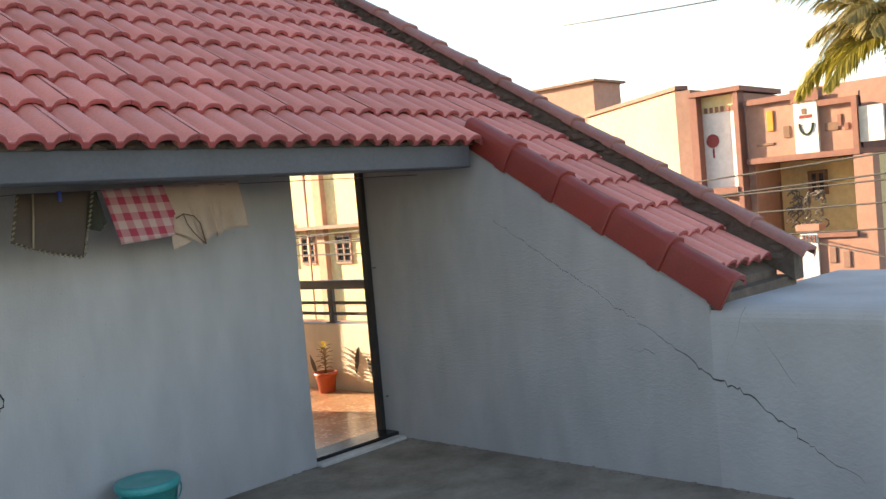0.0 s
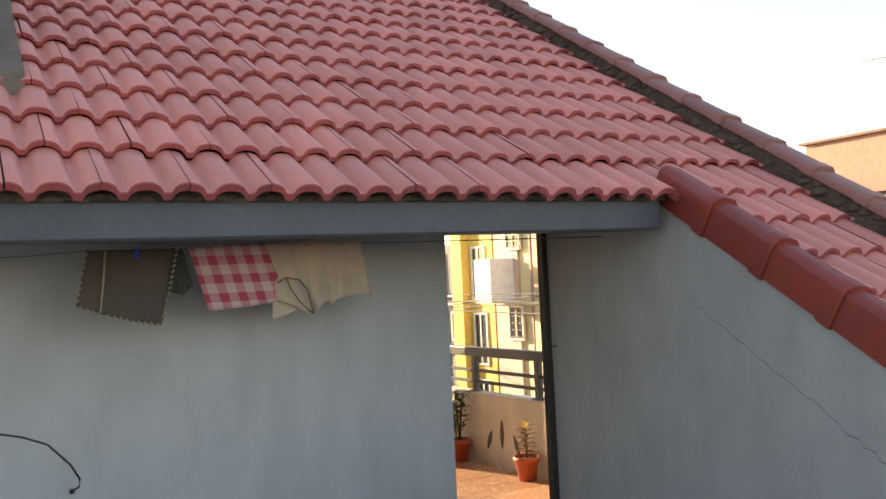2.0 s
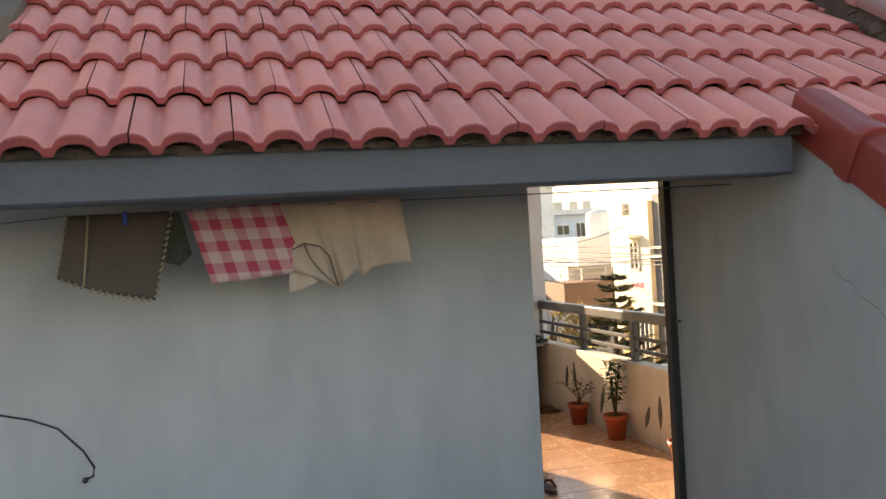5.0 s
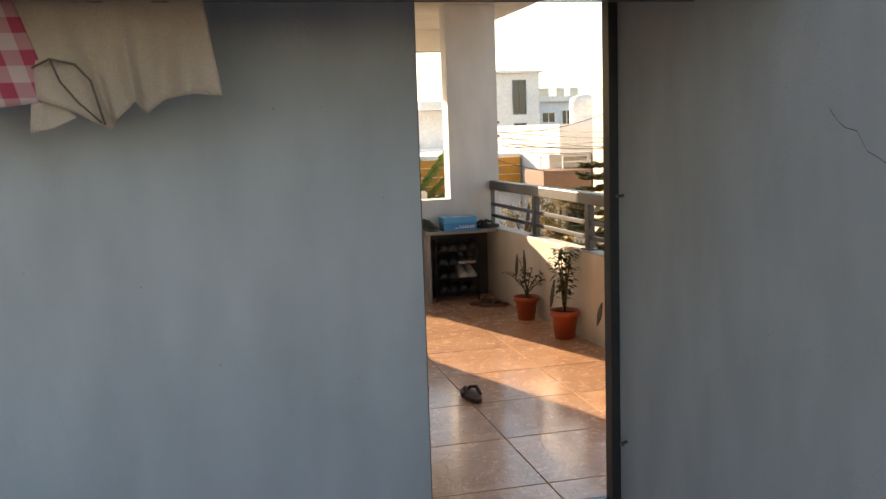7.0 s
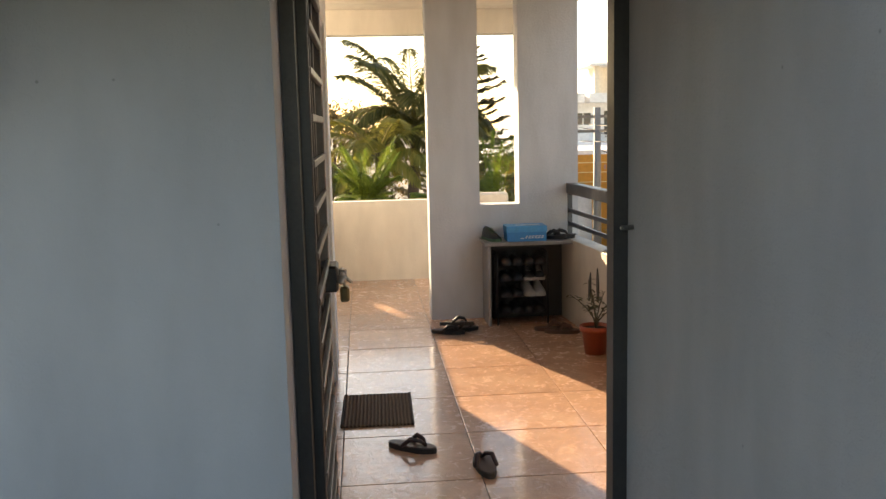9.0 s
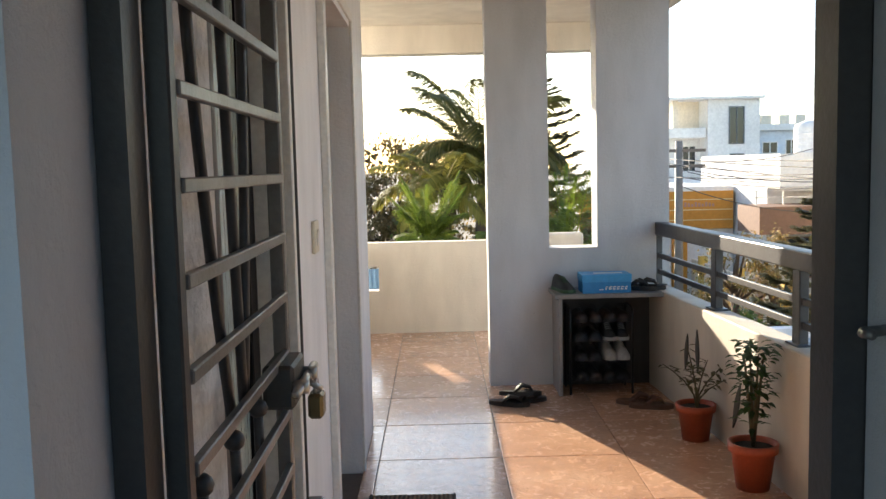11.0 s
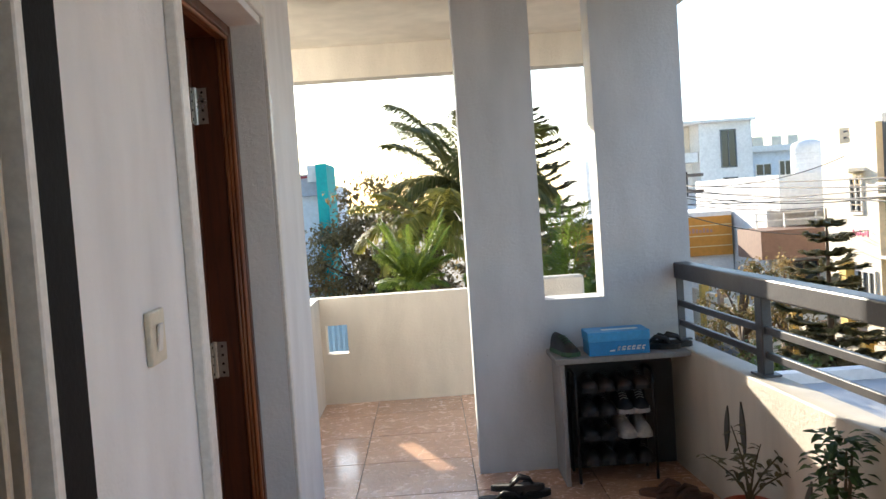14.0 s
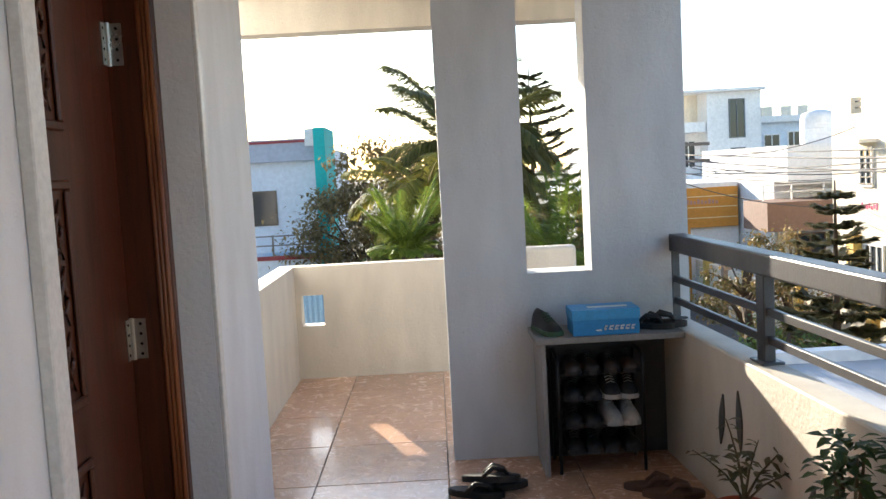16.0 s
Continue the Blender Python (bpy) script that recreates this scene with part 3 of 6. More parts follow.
# ---- balcony things ----
def balcony_rail():
    r = root("balcony_rail", (0, 0, 0), "grey painted steel balcony rail on the parapet", "railing")
    r.matrix_basis = SKEW
    part("top_rail", boxed(PX + 0.045, PX + 0.125, 5.07, 9.985, 0.975, 1.06, bevel=0.008, seg=2), RAIL_PAINT, r)
    for z in (0.84, 0.735):
        part("bar", boxed(PX + 0.065, PX + 0.085, 5.07, 9.96, z - 0.016, z + 0.016, bevel=0.003), RAIL_PAINT, r)
    for y in (9.95, 8.90, 7.92, 6.94, 5.96):
        p = part("post", boxed(PX + 0.053, PX + 0.097, y - 0.035, y + 0.035, 0.645, 0.976, bevel=0.004), RAIL_PAINT, r)
        part("base_plate", boxed(PX + 0.035, PX + 0.12, y - 0.06, y + 0.06, 0.645, 0.655, bevel=0.002), RAIL_PAINT, p)
    return r


balcony_rail()


def grille_gate():
    g = root("grille_gate", (3.748, 5.115, 0.09), "open black steel grille gate folded against the corridor wall", "gate")
    w, h = 0.722, 1.96
    for n, y in (("hinge_stile", 0.014), ("lock_stile", w - 0.014)):
        part(n, boxed(-0.014, 0.014, y - 0.014, y + 0.014, 0, h, bevel=0.003), STEEL_GREY if y > 0.1 else STEEL_DARK, g)
    for z in (0.014, h - 0.014):
        part("rail", boxed(-0.014, 0.014, 0.028, w - 0.028, z - 0.014, z + 0.014, bevel=0.003), STEEL_DARK, g)
    z = 0.115
    while z < h - 0.06:
        part("bar", boxed(0.004, 0.018, 0.0285, w - 0.0285, z - 0.009, z + 0.009, bevel=0.002), STEEL_GREY, g)
        z += 0.112
    for lo in (0.10, 0.98):
        for a, b, c in ((0.12, 0.13, 0.30), (0.31, 0.33, 0.385), (0.49, 0.47, 0.39)):
            pts = []
            for k in range(13):
                s = k / 12
                y = a * (1 - s) ** 2 + 2 * s * (1 - s) * (b + 0.02) + c * s * s
                pts.append((-0.006, y, lo + 0.86 - 0.84 * s))
            bm = bmesh.new()
            tube(bm, pts, 0.0085, 8)
            bmesh.ops.create_icosphere(bm, subdivisions=2, radius=0.017, matrix=Matrix.Translation(pts[0]))
            part("scroll_bar", bm, STEEL_DARK, g, "", True)
    lock = part("lock_box", boxed(-0.012, 0.045, w - 0.16, w - 0.03, 0.935, 1.015, bevel=0.006), STEEL_DARK, g)
    bm = bmesh.new()
    cyl(bm, (0.055, w - 0.2, 0.975), (0.055, w + 0.03, 0.975), 0.0085)
    cyl(bm, (0.055, w - 0.09, 0.975), (0.085, w - 0.09, 0.955), 0.006)
    for y in (w - 0.15, w - 0.04):
        cyl(bm, (0.042, y, 0.975), (0.07, y, 0.975), 0.013)
    part("bolt", bm, CHROME, lock, "worn steel sliding bolt", True)
    bm = bmesh.new()
    tube(bm, [(0.06, w + 0.012 + 0.016 * math.cos(t), 0.925 + 0.028 * math.sin(t)) for t in [math.pi * k / 8 for k in range(9)]], 0.004, 6)
    part("shackle", bm, CHROME, lock, "", True)
    part("padlock", boxed(0.045, 0.075, w - 0.012, w + 0.038, 0.875, 0.925, bevel=0.006), simple("brass_padlock", (0.16, 0.12, 0.06), 0.35, 0.8), lock)
    return g


grille_gate()


def sliding_window():
    w = tagged(new("window_1"), "sliding window with beige aluminium channels and patterned glass", "window", "", "structure")
    part("window_frame", boxed(LW - 0.10, LW - 0.004, 5.662, 5.712, 0.55, 2.25, bevel=0.004), STEEL_BROWN, w, "dark brown window post")
    part("sash_stile", boxed(LW - 0.07, LW - 0.02, 5.715, 5.752, 0.6, 2.2, bevel=0.003), WHITE_TRIM, w)
    part("pane", boxed(LW - 0.050, LW - 0.044, 5.752, 6.062, 0.6, 2.2), GLASS, w)
    part("sash_stile", boxed(LW - 0.07, LW - 0.03, 6.062, 6.138, 0.6, 2.2, bevel=0.003), BLACK_PAINT, w)
    part("sash_edge", boxed(LW - 0.07, LW + 0.008, 6.140, 6.160, 0.6, 2.2, bevel=0.003), WHITE_TRIM, w, "white painted sash edge")
    part("channel", boxed(LW - 0.10, LW - 0.045, 6.162, 6.358, 0.56, 2.24), ALU, w)
    for y in (6.175, 6.225, 6.275, 6.322):
        part("channel_rib", boxed(LW - 0.0445, LW + 0.004, y, y + 0.014, 0.60, 2.2, bevel=0.003), ALU, w)
    part("frame_edge", boxed(LW - 0.10, LW + 0.024, 6.36, 6.387, 0.56, 2.24, bevel=0.003), WHITE_TRIM, w)
    for y in (6.232, 6.284):
        part("latch", boxed(LW - 0.044, LW - 0.02, y + 0.004, y + 0.038, 1.33, 1.42, bevel=0.003), BLACK_PAINT, w)
    bm = bmesh.new()
    for y, z in ((6.30, 1.63), (6.20, 1.26), (6.30, 0.9)):
        cyl(bm, (LW - 0.045, y, z), (LW - 0.042, y, z), 0.005, seg=8)
    part("screw", bm, STEEL_DARK, w)
    for z0, z1 in ((0.55, 0.598), (2.202, 2.25)):
        part("window_track", boxed(LW - 0.10, LW + 0.004, 5.716, 6.356, z0, z1, bevel=0.003), ALU, w)
    part("jamb", boxed(LW - 0.11, LW + 0.01, 6.390, 6.528, 0.55, 2.25, bevel=0.004), BLACK_PAINT, w, "matt black window jamb")
    part("window_sill", boxed(LW - 0.10, LW + 0.05, 5.662, 6.53, 0.505, 0.549, bevel=0.004), BLACK_GRANITE, w)
    part("curtain", boxed(LW - 0.30, LW - 0.28, 5.45, 6.55, 0.4, 2.4), simple("dim_curtain", (0.12, 0.12, 0.12), 0.9), w)


sliding_window()


def panel_door():
    d = tagged(new("door_1"), "closed dark polished teak door in a deep moulded frame", "door", "", "structure")
    xf = LW - 0.235
    part("jamb", boxed(xf - 0.06, LW - 0.10, 8.262, 8.298, 0, 2.10, bevel=0.004), TEAK, d, "dark teak jamb")
    part("jamb", boxed(xf - 0.06, LW - 0.10, 7.187, 7.225, 0, 2.10, bevel=0.004), TEAK, d, "dark teak jamb")
    for yb, s in ((8.262, -1), (7.225, 1)):
        for k in range(3):
            bm = bmesh.new()
            cyl(bm, (LW - 0.112 - 0.013 * k, yb + s * (0.004 - 0.002 * k), 0.0), (LW - 0.112 - 0.013 * k, yb + s * (0.004 - 0.002 * k), 2.06), 0.008, seg=10)
            part("moulding", bm, TEAK_LIGHT, d, "worn orange-brown teak moulding", True)
    part("head", boxed(xf - 0.06, LW - 0.10, 7.227, 8.260, 2.062, 2.10, bevel=0.004), TEAK, d)
    for k in range(3):
        bm = bmesh.new()
        cyl(bm, (LW - 0.112 - 0.013 * k, 7.24, 2.056 + 0.002 * k), (LW - 0.112 - 0.013 * k, 8.25, 2.056 + 0.002 * k), 0.008, seg=10)
        part("moulding", bm, TEAK_LIGHT, d, "", True)
    leaf = part("leaf", boxed(xf - 0.04, xf, 7.228, 8.258, 0.012, 2.058, bevel=0.004), TEAK, d)
    def scroll(bm, y, z, r, turn, flip):
        pts = []
        for k in range(22):
            q = k / 21
            an = turn + flip * q * 9.0
            pts.append((xf + 0.004, y + r * (1 - 0.82 * q) * math.cos(an), z + r * (1 - 0.82 * q) * math.sin(an)))
        tube(bm, pts, [0.009 - 0.004 * k / 21 for k in range(22)], 6)

    for y0, y1 in ((7.58, 7.88), (7.30, 7.56)):
        for z0, z1 in ((0.20, 0.74), (0.88, 1.45), (1.57, 1.95)):
            for (a, b, c, e) in ((y0, y1, z0, z0 + 0.025), (y0, y1, z1 - 0.025, z1), (y0, y0 + 0.025, z0 + 0.025, z1 - 0.025), (y1 - 0.025, y1, z0 + 0.025, z1 - 0.025)):
                part("panel_mould", boxed(xf, xf + 0.014, a, b, c, e, bevel=0.005), TEAK, leaf)
            bm = bmesh.new()
            n = max(2, int((z1 - z0 - 0.08) / 0.15))
            step = (z1 - z0 - 0.08) / n
            for k in range(n):
                zc = z0 + 0.04 + step * (k + 0.5)
                for side in (-1, 1):
                    yc = (y0 + y1) / 2 + side * 0.062
                    scroll(bm, yc, zc, 0.052, 1.57 if k % 2 else -1.57, side if k % 2 else -side)
                    tube(bm, [(xf + 0.004, yc + side * 0.03, zc - step * 0.45), (xf + 0.008, yc - side * 0.02, zc), (xf + 0.004, yc + side * 0.03, zc + step * 0.45)], [0.003, 0.008, 0.003], 6)
            part("carving", bm, TEAK, leaf, "carved scroll ornament", True)
    for z in (0.20, 0.975, 1.835):
        bm = bmesh.new()
        box(bm, xf, xf + 0.003, 8.215, 8.248, z - 0.06, z + 0.06)
        cyl(bm, (xf + 0.006, 8.254, z - 0.062), (xf + 0.006, 8.254, z + 0.062), 0.007)
        box(bm, xf + 0.012, xf + 0.045, 8.2585, 8.2615, z - 0.06, z + 0.06)
        hinge = part("hinge", bm, CHROME, leaf, "worn steel butt hinge")
        bm = bmesh.new()
        for k in (-0.045, -0.015, 0.015, 0.045):
            cyl(bm, (xf + 0.003, 8.230, z + k), (xf + 0.0042, 8.230, z + k), 0.0045, seg=8)
            cyl(bm, (xf + 0.030, 8.2585, z + k), (xf + 0.030, 8.2573, z + k), 0.0045, seg=8)
        part("screws", bm, BLACK_PAINT, hinge)
    tr = tagged(new("trim"), "white painted trim round the wooden door", "trim", "", "structure")
    part("trim_strip", boxed(LW, LW + 0.026, 7.125, 7.185, 0.001, 2.17, bevel=0.003), WHITE_TRIM, tr)
    part("trim_strip", boxed(LW, LW + 0.014, 8.302, 8.345, 0.001, 2.17, bevel=0.003), WHITE_TRIM, tr)
    part("trim_strip", boxed(LW, LW + 0.014, 7.1855, 8.3015, 2.125, 2.17, bevel=0.003), WHITE_TRIM, tr)


panel_door()
IVORY = simple("ivory_plastic", (0.72, 0.66, 0.52), 0.35, 0, 0, 0.0)
sw = root("light_switch", (LW, 6.872, 1.245), "ivory plastic light switch on the corridor wall", "light switch")
part("plate", boxed(0.0, 0.012, -0.045, 0.045, -0.05, 0.05, bevel=0.004, seg=2), IVORY, sw)
part("rocker", boxed(0.012, 0.017, -0.014, 0.014, -0.026, 0.026, bevel=0.002, m=pose(0, 0, 0, 0, 5, 0)), WHITE_TRIM, sw)

# shelf, rack and shoes
sh = root("shelf", (0, 0, 0), "grey stone slab shelf between pier and parapet", "shelf")
# Dark panel added behind the rack in place of the shade under the shelf.
SHELF_SHADE = surface("shelf_shade_grey", (0.055, 0.052, 0.05), (0.035, 0.033, 0.032), 5, 60, 0.6, 0.65, 0.1)
part("shade_panel", boxed(4.823, PX - 0.002, PY - 0.022, PY - 0.002, 0.0, 0.617, bevel=0.002), SHELF_SHADE, sh, "dark panel standing in for the shade under the shelf")
part("slab", boxed(4.775, PX - 0.002, 9.575, PY - 0.002, 0.618, 0.646, bevel=0.003), GREY_STONE, sh)
part("support", boxed(4.80, 4.822, 9.60, PY - 0.002, 0.0, 0.617, bevel=0.002), surface("pale_stone", (0.30, 0.285, 0.27), None, 5, 60, 0.5, 0.6), sh)
BLACK_METAL = simple("black_coated_wire", (0.012, 0.012, 0.013), 0.4, 0.2)


def shoe_rack():
    r = root("shoe_rack", (5.07, 9.745, 0), "black wire shoe rack full of shoes under the shelf", "shoe rack")
    for x in (-0.195, 0.195):
        bm = bmesh.new()
        tube(bm, [(x, -0.11, 0), (x, -0.11, 0.50), (x, -0.095, 0.535), (x, -0.06, 0.55), (x, 0.06, 0.55), (x, 0.095, 0.535), (x, 0.11, 0.50), (x, 0.11, 0)], 0.008, 8)
        part("side_frame", bm, BLACK_METAL, r, "", True)
    for z in (0.09, 0.215, 0.34, 0.46):
        bm = bmesh.new()
        for y in (-0.1, -0.05, 0.0, 0.05, 0.1):
            cyl(bm, (-0.195, y, z), (0.195, y, z), 0.004, seg=6)
        part("tier", bm, BLACK_METAL, r, "", True)


shoe_rack()


def shoe_at(m, upper, sole, label, low=False, group="shoes on the rack"):
    """A lofted shoe 0.26 m long, toe towards -y."""
    e = root("shoe", (0, 0, 0), label, "shoe", group)
    secs = [(-0.13, 0.012, 0.028), (-0.115, 0.034, 0.045), (-0.07, 0.043, 0.058), (-0.02, 0.038, 0.078 if not low else 0.05), (0.04, 0.034, 0.095 if not low else 0.05), (0.10, 0.034, 0.10 if not low else 0.055), (0.128, 0.02, 0.085 if not low else 0.04)]
    bm = bmesh.new()
    rings = []
    for y, w, h in secs:
        rings.append([bm.verts.new((w * math.cos(a), y, 0.02 + (h - 0.02) * max(0, math.sin(a)))) for a in [math.pi * k / 8 for k in range(9)]])
    for a, b in zip(rings, rings[1:]):
        for k in range(8):
            bm.faces.new((a[k], a[k + 1], b[k + 1], b[k]))
    bm.faces.new(rings[0])
    bm.faces.new(rings[-1])
    part("upper", bm, upper, e, "", True)
    bm = bmesh.new()
    prism(bm, [(s * (w + 0.004), y) for s in (1,) for y, w, h in secs] + [(-(w + 0.004), y) for y, w, h in reversed(secs)], "z", 0.0, 0.021)
    part("sole", bm, sole, e)
    bm = bmesh.new()
    for k in range(4):
        y = -0.055 + 0.022 * k
        tube(bm, [(-0.02, y, 0.06 + 0.008 * k), (0, y, 0.068 + 0.008 * k), (0.02, y, 0.06 + 0.008 * k)], 0.003, 5)
    part("laces", bm, sole, e, "", True)
    e.matrix_world = m
    return e


RUB_BLACK = simple("black_leather", (0.009, 0.008, 0.008), 0.55)
RUB_BROWN = simple("dark_brown_leather", (0.04, 0.022, 0.015), 0.5)
CANVAS_W = simple("white_canvas", (0.45, 0.435, 0.41), 0.7)
RUB_GREY = simple("dark_grey_mesh", (0.025, 0.025, 0.028), 0.8)
sh_black = shoe_at(pose(4.95, 9.738, 0.094), RUB_BLACK, RUB_GREY, "black leather shoe on the wire rack", True)
sh_sneak = shoe_at(pose(5.125, 9.742, 0.344), RUB_GREY, CANVAS_W, "dark sneaker with a white sole and laces")
sh_brown = shoe_at(pose(5.125, 9.738, 0.464), RUB_BROWN, RUB_BLACK, "dark brown leather shoe on the wire rack", True)
sh_white = shoe_at(pose(5.21, 9.742, 0.219), CANVAS_W, CANVAS_W, "white canvas sneaker on the wire rack")
for x, z in ((5.065, 0.094), (5.16, 0.094), (5.245, 0.094), (4.985, 0.219), (5.065, 0.219), (4.985, 0.344), (5.065, 0.344)):
    copy_thing(sh_black, pose(x - 0.035, 9.740, z, 0, 0, 3 * math.sin(40 * x + z)))
for x, z in ((5.245, 0.344),):
    copy_thing(sh_sneak, pose(x - 0.035, 9.742, z, 0, 0, -4))
copy_thing(sh_white, pose(5.125, 9.742, 0.219, 0, 0, 4))
for x in (4.985, 5.065, 5.245):
    copy_thing(sh_brown, pose(x - 0.035, 9.738, 0.464, 0, 0, 2 * math.sin(30 * x)))

BLUE_CARD = simple("blue_cardboard", (0.02, 0.23, 0.55), 0.5, 0, 0, 0.03)
bx = root("shoe_box", (5.10, 9.69, 0.646), "bright blue cardboard shoe box with white lettering", "shoe box")
part("box_body", boxed(-0.15, 0.15, -0.09, 0.09, 0, 0.09, bevel=0.002), BLUE_CARD, bx)
lid = part("lid", boxed(-0.154, 0.154, -0.094, 0.094, 0.07, 0.117, bevel=0.002), simple("light_blue_cardboard", (0.05, 0.33, 0.66), 0.45, 0, 0, 0.03), bx)
bm = bmesh.new()
ITALIC = Matrix.Identity(4)
ITALIC[0][2] = 0.35
for x0, w in ((-0.02, 0.012), (0.002, 0.018), (0.028, 0.016), (0.052, 0.016), (0.076, 0.018), (0.102, 0.014)):
    for z0, z1 in ((0.022, 0.030), (0.036, 0.043)):
        box(bm, x0, x0 + w, -0.0915, -0.0900, z0, z1, m=ITALIC)
    box(bm, x0, x0 + 0.005, -0.0915, -0.0900, 0.022, 0.043, m=ITALIC)
box(bm, -0.055, -0.03, -0.0915, -0.0900, 0.020, 0.026, m=ITALIC)
part("mark", bm, WHITE_TRIM, bx, "white slanted brand mark as plain bars")
part("lid_mark", boxed(-0.07, 0.11, -0.03, 0.01, 0.117, 0.1182), WHITE_TRIM, lid)


def flip_flop(m, label, sole, strap, group=""):
    e = root("flip_flop", (0, 0, 0), label, "slipper", group)
    out = [(0.046 * math.cos(a) * (1.12 if math.sin(a) < 0 else 0.95), 0.13 * math.sin(a)) for a in [2 * math.pi * k / 20 for k in range(20)]]
    bm = bmesh.new()
    prism(bm, out, "z", 0.0, 0.024)
    part("sole", bm, sole, e)
    bm = bmesh.new()
    prism(bm, [(x * 0.9, y * 0.95) for x, y in out], "z", 0.024, 0.027)
    part("footbed", bm, strap, e)
    bm = bmesh.new()
    for s in (-1, 1):
        tube(bm, [(0, -0.075, 0.025), (s * 0.014, -0.055, 0.052), (s * 0.034, -0.01, 0.062), (s * 0.046, 0.035, 0.024)], [0.006, 0.010, 0.012, 0.009], 8)
    part("strap", bm, strap, e, "", True)
    e.matrix_world = m
    return e


SOLE_D = simple("dark_rubber_sole", (0.03, 0.024, 0.022), 0.6)
STRAP_B = simple("maroon_rubber", (0.045, 0.022, 0.022), 0.5)
SOLE_B = simple("brown_rubber_sole", (0.11, 0.055, 0.035), 0.6)
flip_flop(pose(4.07, 7.06, 0.001, 0, 0, 58), "dark maroon rubber flip-flop on the tiled floor", SOLE_D, STRAP_B, "pair of flip-flops")
flip_flop(pose(4.38, 6.77, 0.001, 0, 0, 184), "dark maroon rubber flip-flop lying apart on the floor", SOLE_D, STRAP_B, "pair of flip-flops")
flip_flop(pose(4.47, 9.43, 0.001, 0, 0, 70), "black sandal beside the pier", RUB_BLACK, RUB_BLACK, "black sandals")
flip_flop(pose(4.58, 9.50, 0.001, 0, 0, 100), "black sandal beside the pier", RUB_BLACK, RUB_BLACK, "black sandals")
flip_flop(pose(4.54, 9.46, 0.052, 0, 8, 84), "black sandal lying on the others", RUB_BLACK, RUB_BLACK, "black sandals")
flip_flop(pose(5.24, 9.38, 0.001, 0, 0, 75), "brown rubber slipper in the shade by the rack", SOLE_B, SOLE_B, "brown slippers")
flip_flop(pose(5.30, 9.29, 0.001, 0, 0, 80), "brown rubber slipper in the shade by the rack", SOLE_B, SOLE_B, "brown slippers")
flip_flop(pose(5.31, 9.72, 0.647, 0, 0, 60), "black sandal on the stone shelf", RUB_BLACK, RUB_BLACK, "sandals on the shelf")
flip_flop(pose(5.37, 9.74, 0.647, 0, 0, 75), "black sandal on the stone shelf", RUB_BLACK, RUB_BLACK, "sandals on the shelf")
s = shoe_at(pose(4.845, 9.74, 0.648, 0, 0, 15), RUB_BLACK, simple("green_print", (0.05, 0.11, 0.05), 0.6), "black shoe with green trim standing on the shelf", False, "")

# doormat
MAT_M, nt, bsdf = nodes_of("woven_coir")
tc = nt.nodes.new("ShaderNodeTexCoord")
wv = node(nt, "ShaderNodeTexWave", Scale=16.0, Distortion=1.2, Detail=2.0)
nz = node(nt, "ShaderNodeTexNoise", Scale=90.0, Detail=4.0)
nt.links.new(tc.outputs["Object"], wv.inputs["Vector"])
nt.links.new(tc.outputs["Object"], nz.inputs["Vector"])
c = ramp(nt, wv.outputs["Fac"], [(0.2, (0.085, 0.055, 0.035)), (0.8, (0.19, 0.135, 0.085))])
c = blend(nt, 1.0, c, ramp(nt, nz.outputs["Fac"], [(0.3, (0.7,) * 3), (0.7, (1.2,) * 3)]), "MULTIPLY")
nt.links.new(c, bsdf.inputs["Base Color"])
bsdf.inputs["Roughness"].default_value = 0.95
bp = node(nt, "ShaderNodeBump", Strength=0.6, Distance=0.01)
nt.links.new(wv.outputs["Fac"], bp.inputs["Height"])
nt.links.new(bp.outputs["Normal"], bsdf.inputs["Normal"])
dm = root("doormat", (3.915, 7.68, 0.001), "ribbed brown coir doormat on the tiles", "doormat", turn=-1)
part("mat_body", boxed(-0.18, 0.18, -0.27, 0.27, 0, 0.012, bevel=0.004), MAT_M, dm)
BINDING = simple("dark_binding", (0.05, 0.035, 0.025), 0.9)
for x in (-0.183, 0.183):
    bm = bmesh.new()
    tube(bm, [(x, -0.27 + 0.54 * k / 10, 0.008) for k in range(11)], 0.008, 6)
    part("binding", bm, BINDING, dm, "", True)


# ---- plants ----
def leaf_material(name, a, b, glow=0.35):
    m, nt, bsdf = nodes_of(name)
    geo = nt.nodes.new("ShaderNodeNewGeometry")
    c = ramp(nt, geo.outputs["Random Per Island"], [(0.0, a), (1.0, b)])
    nt.links.new(c, bsdf.inputs["Base Color"])
    bsdf.inputs["Roughness"].default_value = 0.5
    tr = nt.nodes.new("ShaderNodeBsdfTranslucent")
    nt.links.new(c, tr.inputs["Color"])
    mx = nt.nodes.new("ShaderNodeMixShader")
    mx.inputs["Fac"].default_value = glow
    nt.links.new(bsdf.outputs["BSDF"], mx.inputs[1])
    nt.links.new(tr.outputs["BSDF"], mx.inputs[2])
    nt.links.new(mx.outputs["Shader"], nt.nodes["Material Output"].inputs["Surface"])
    return m


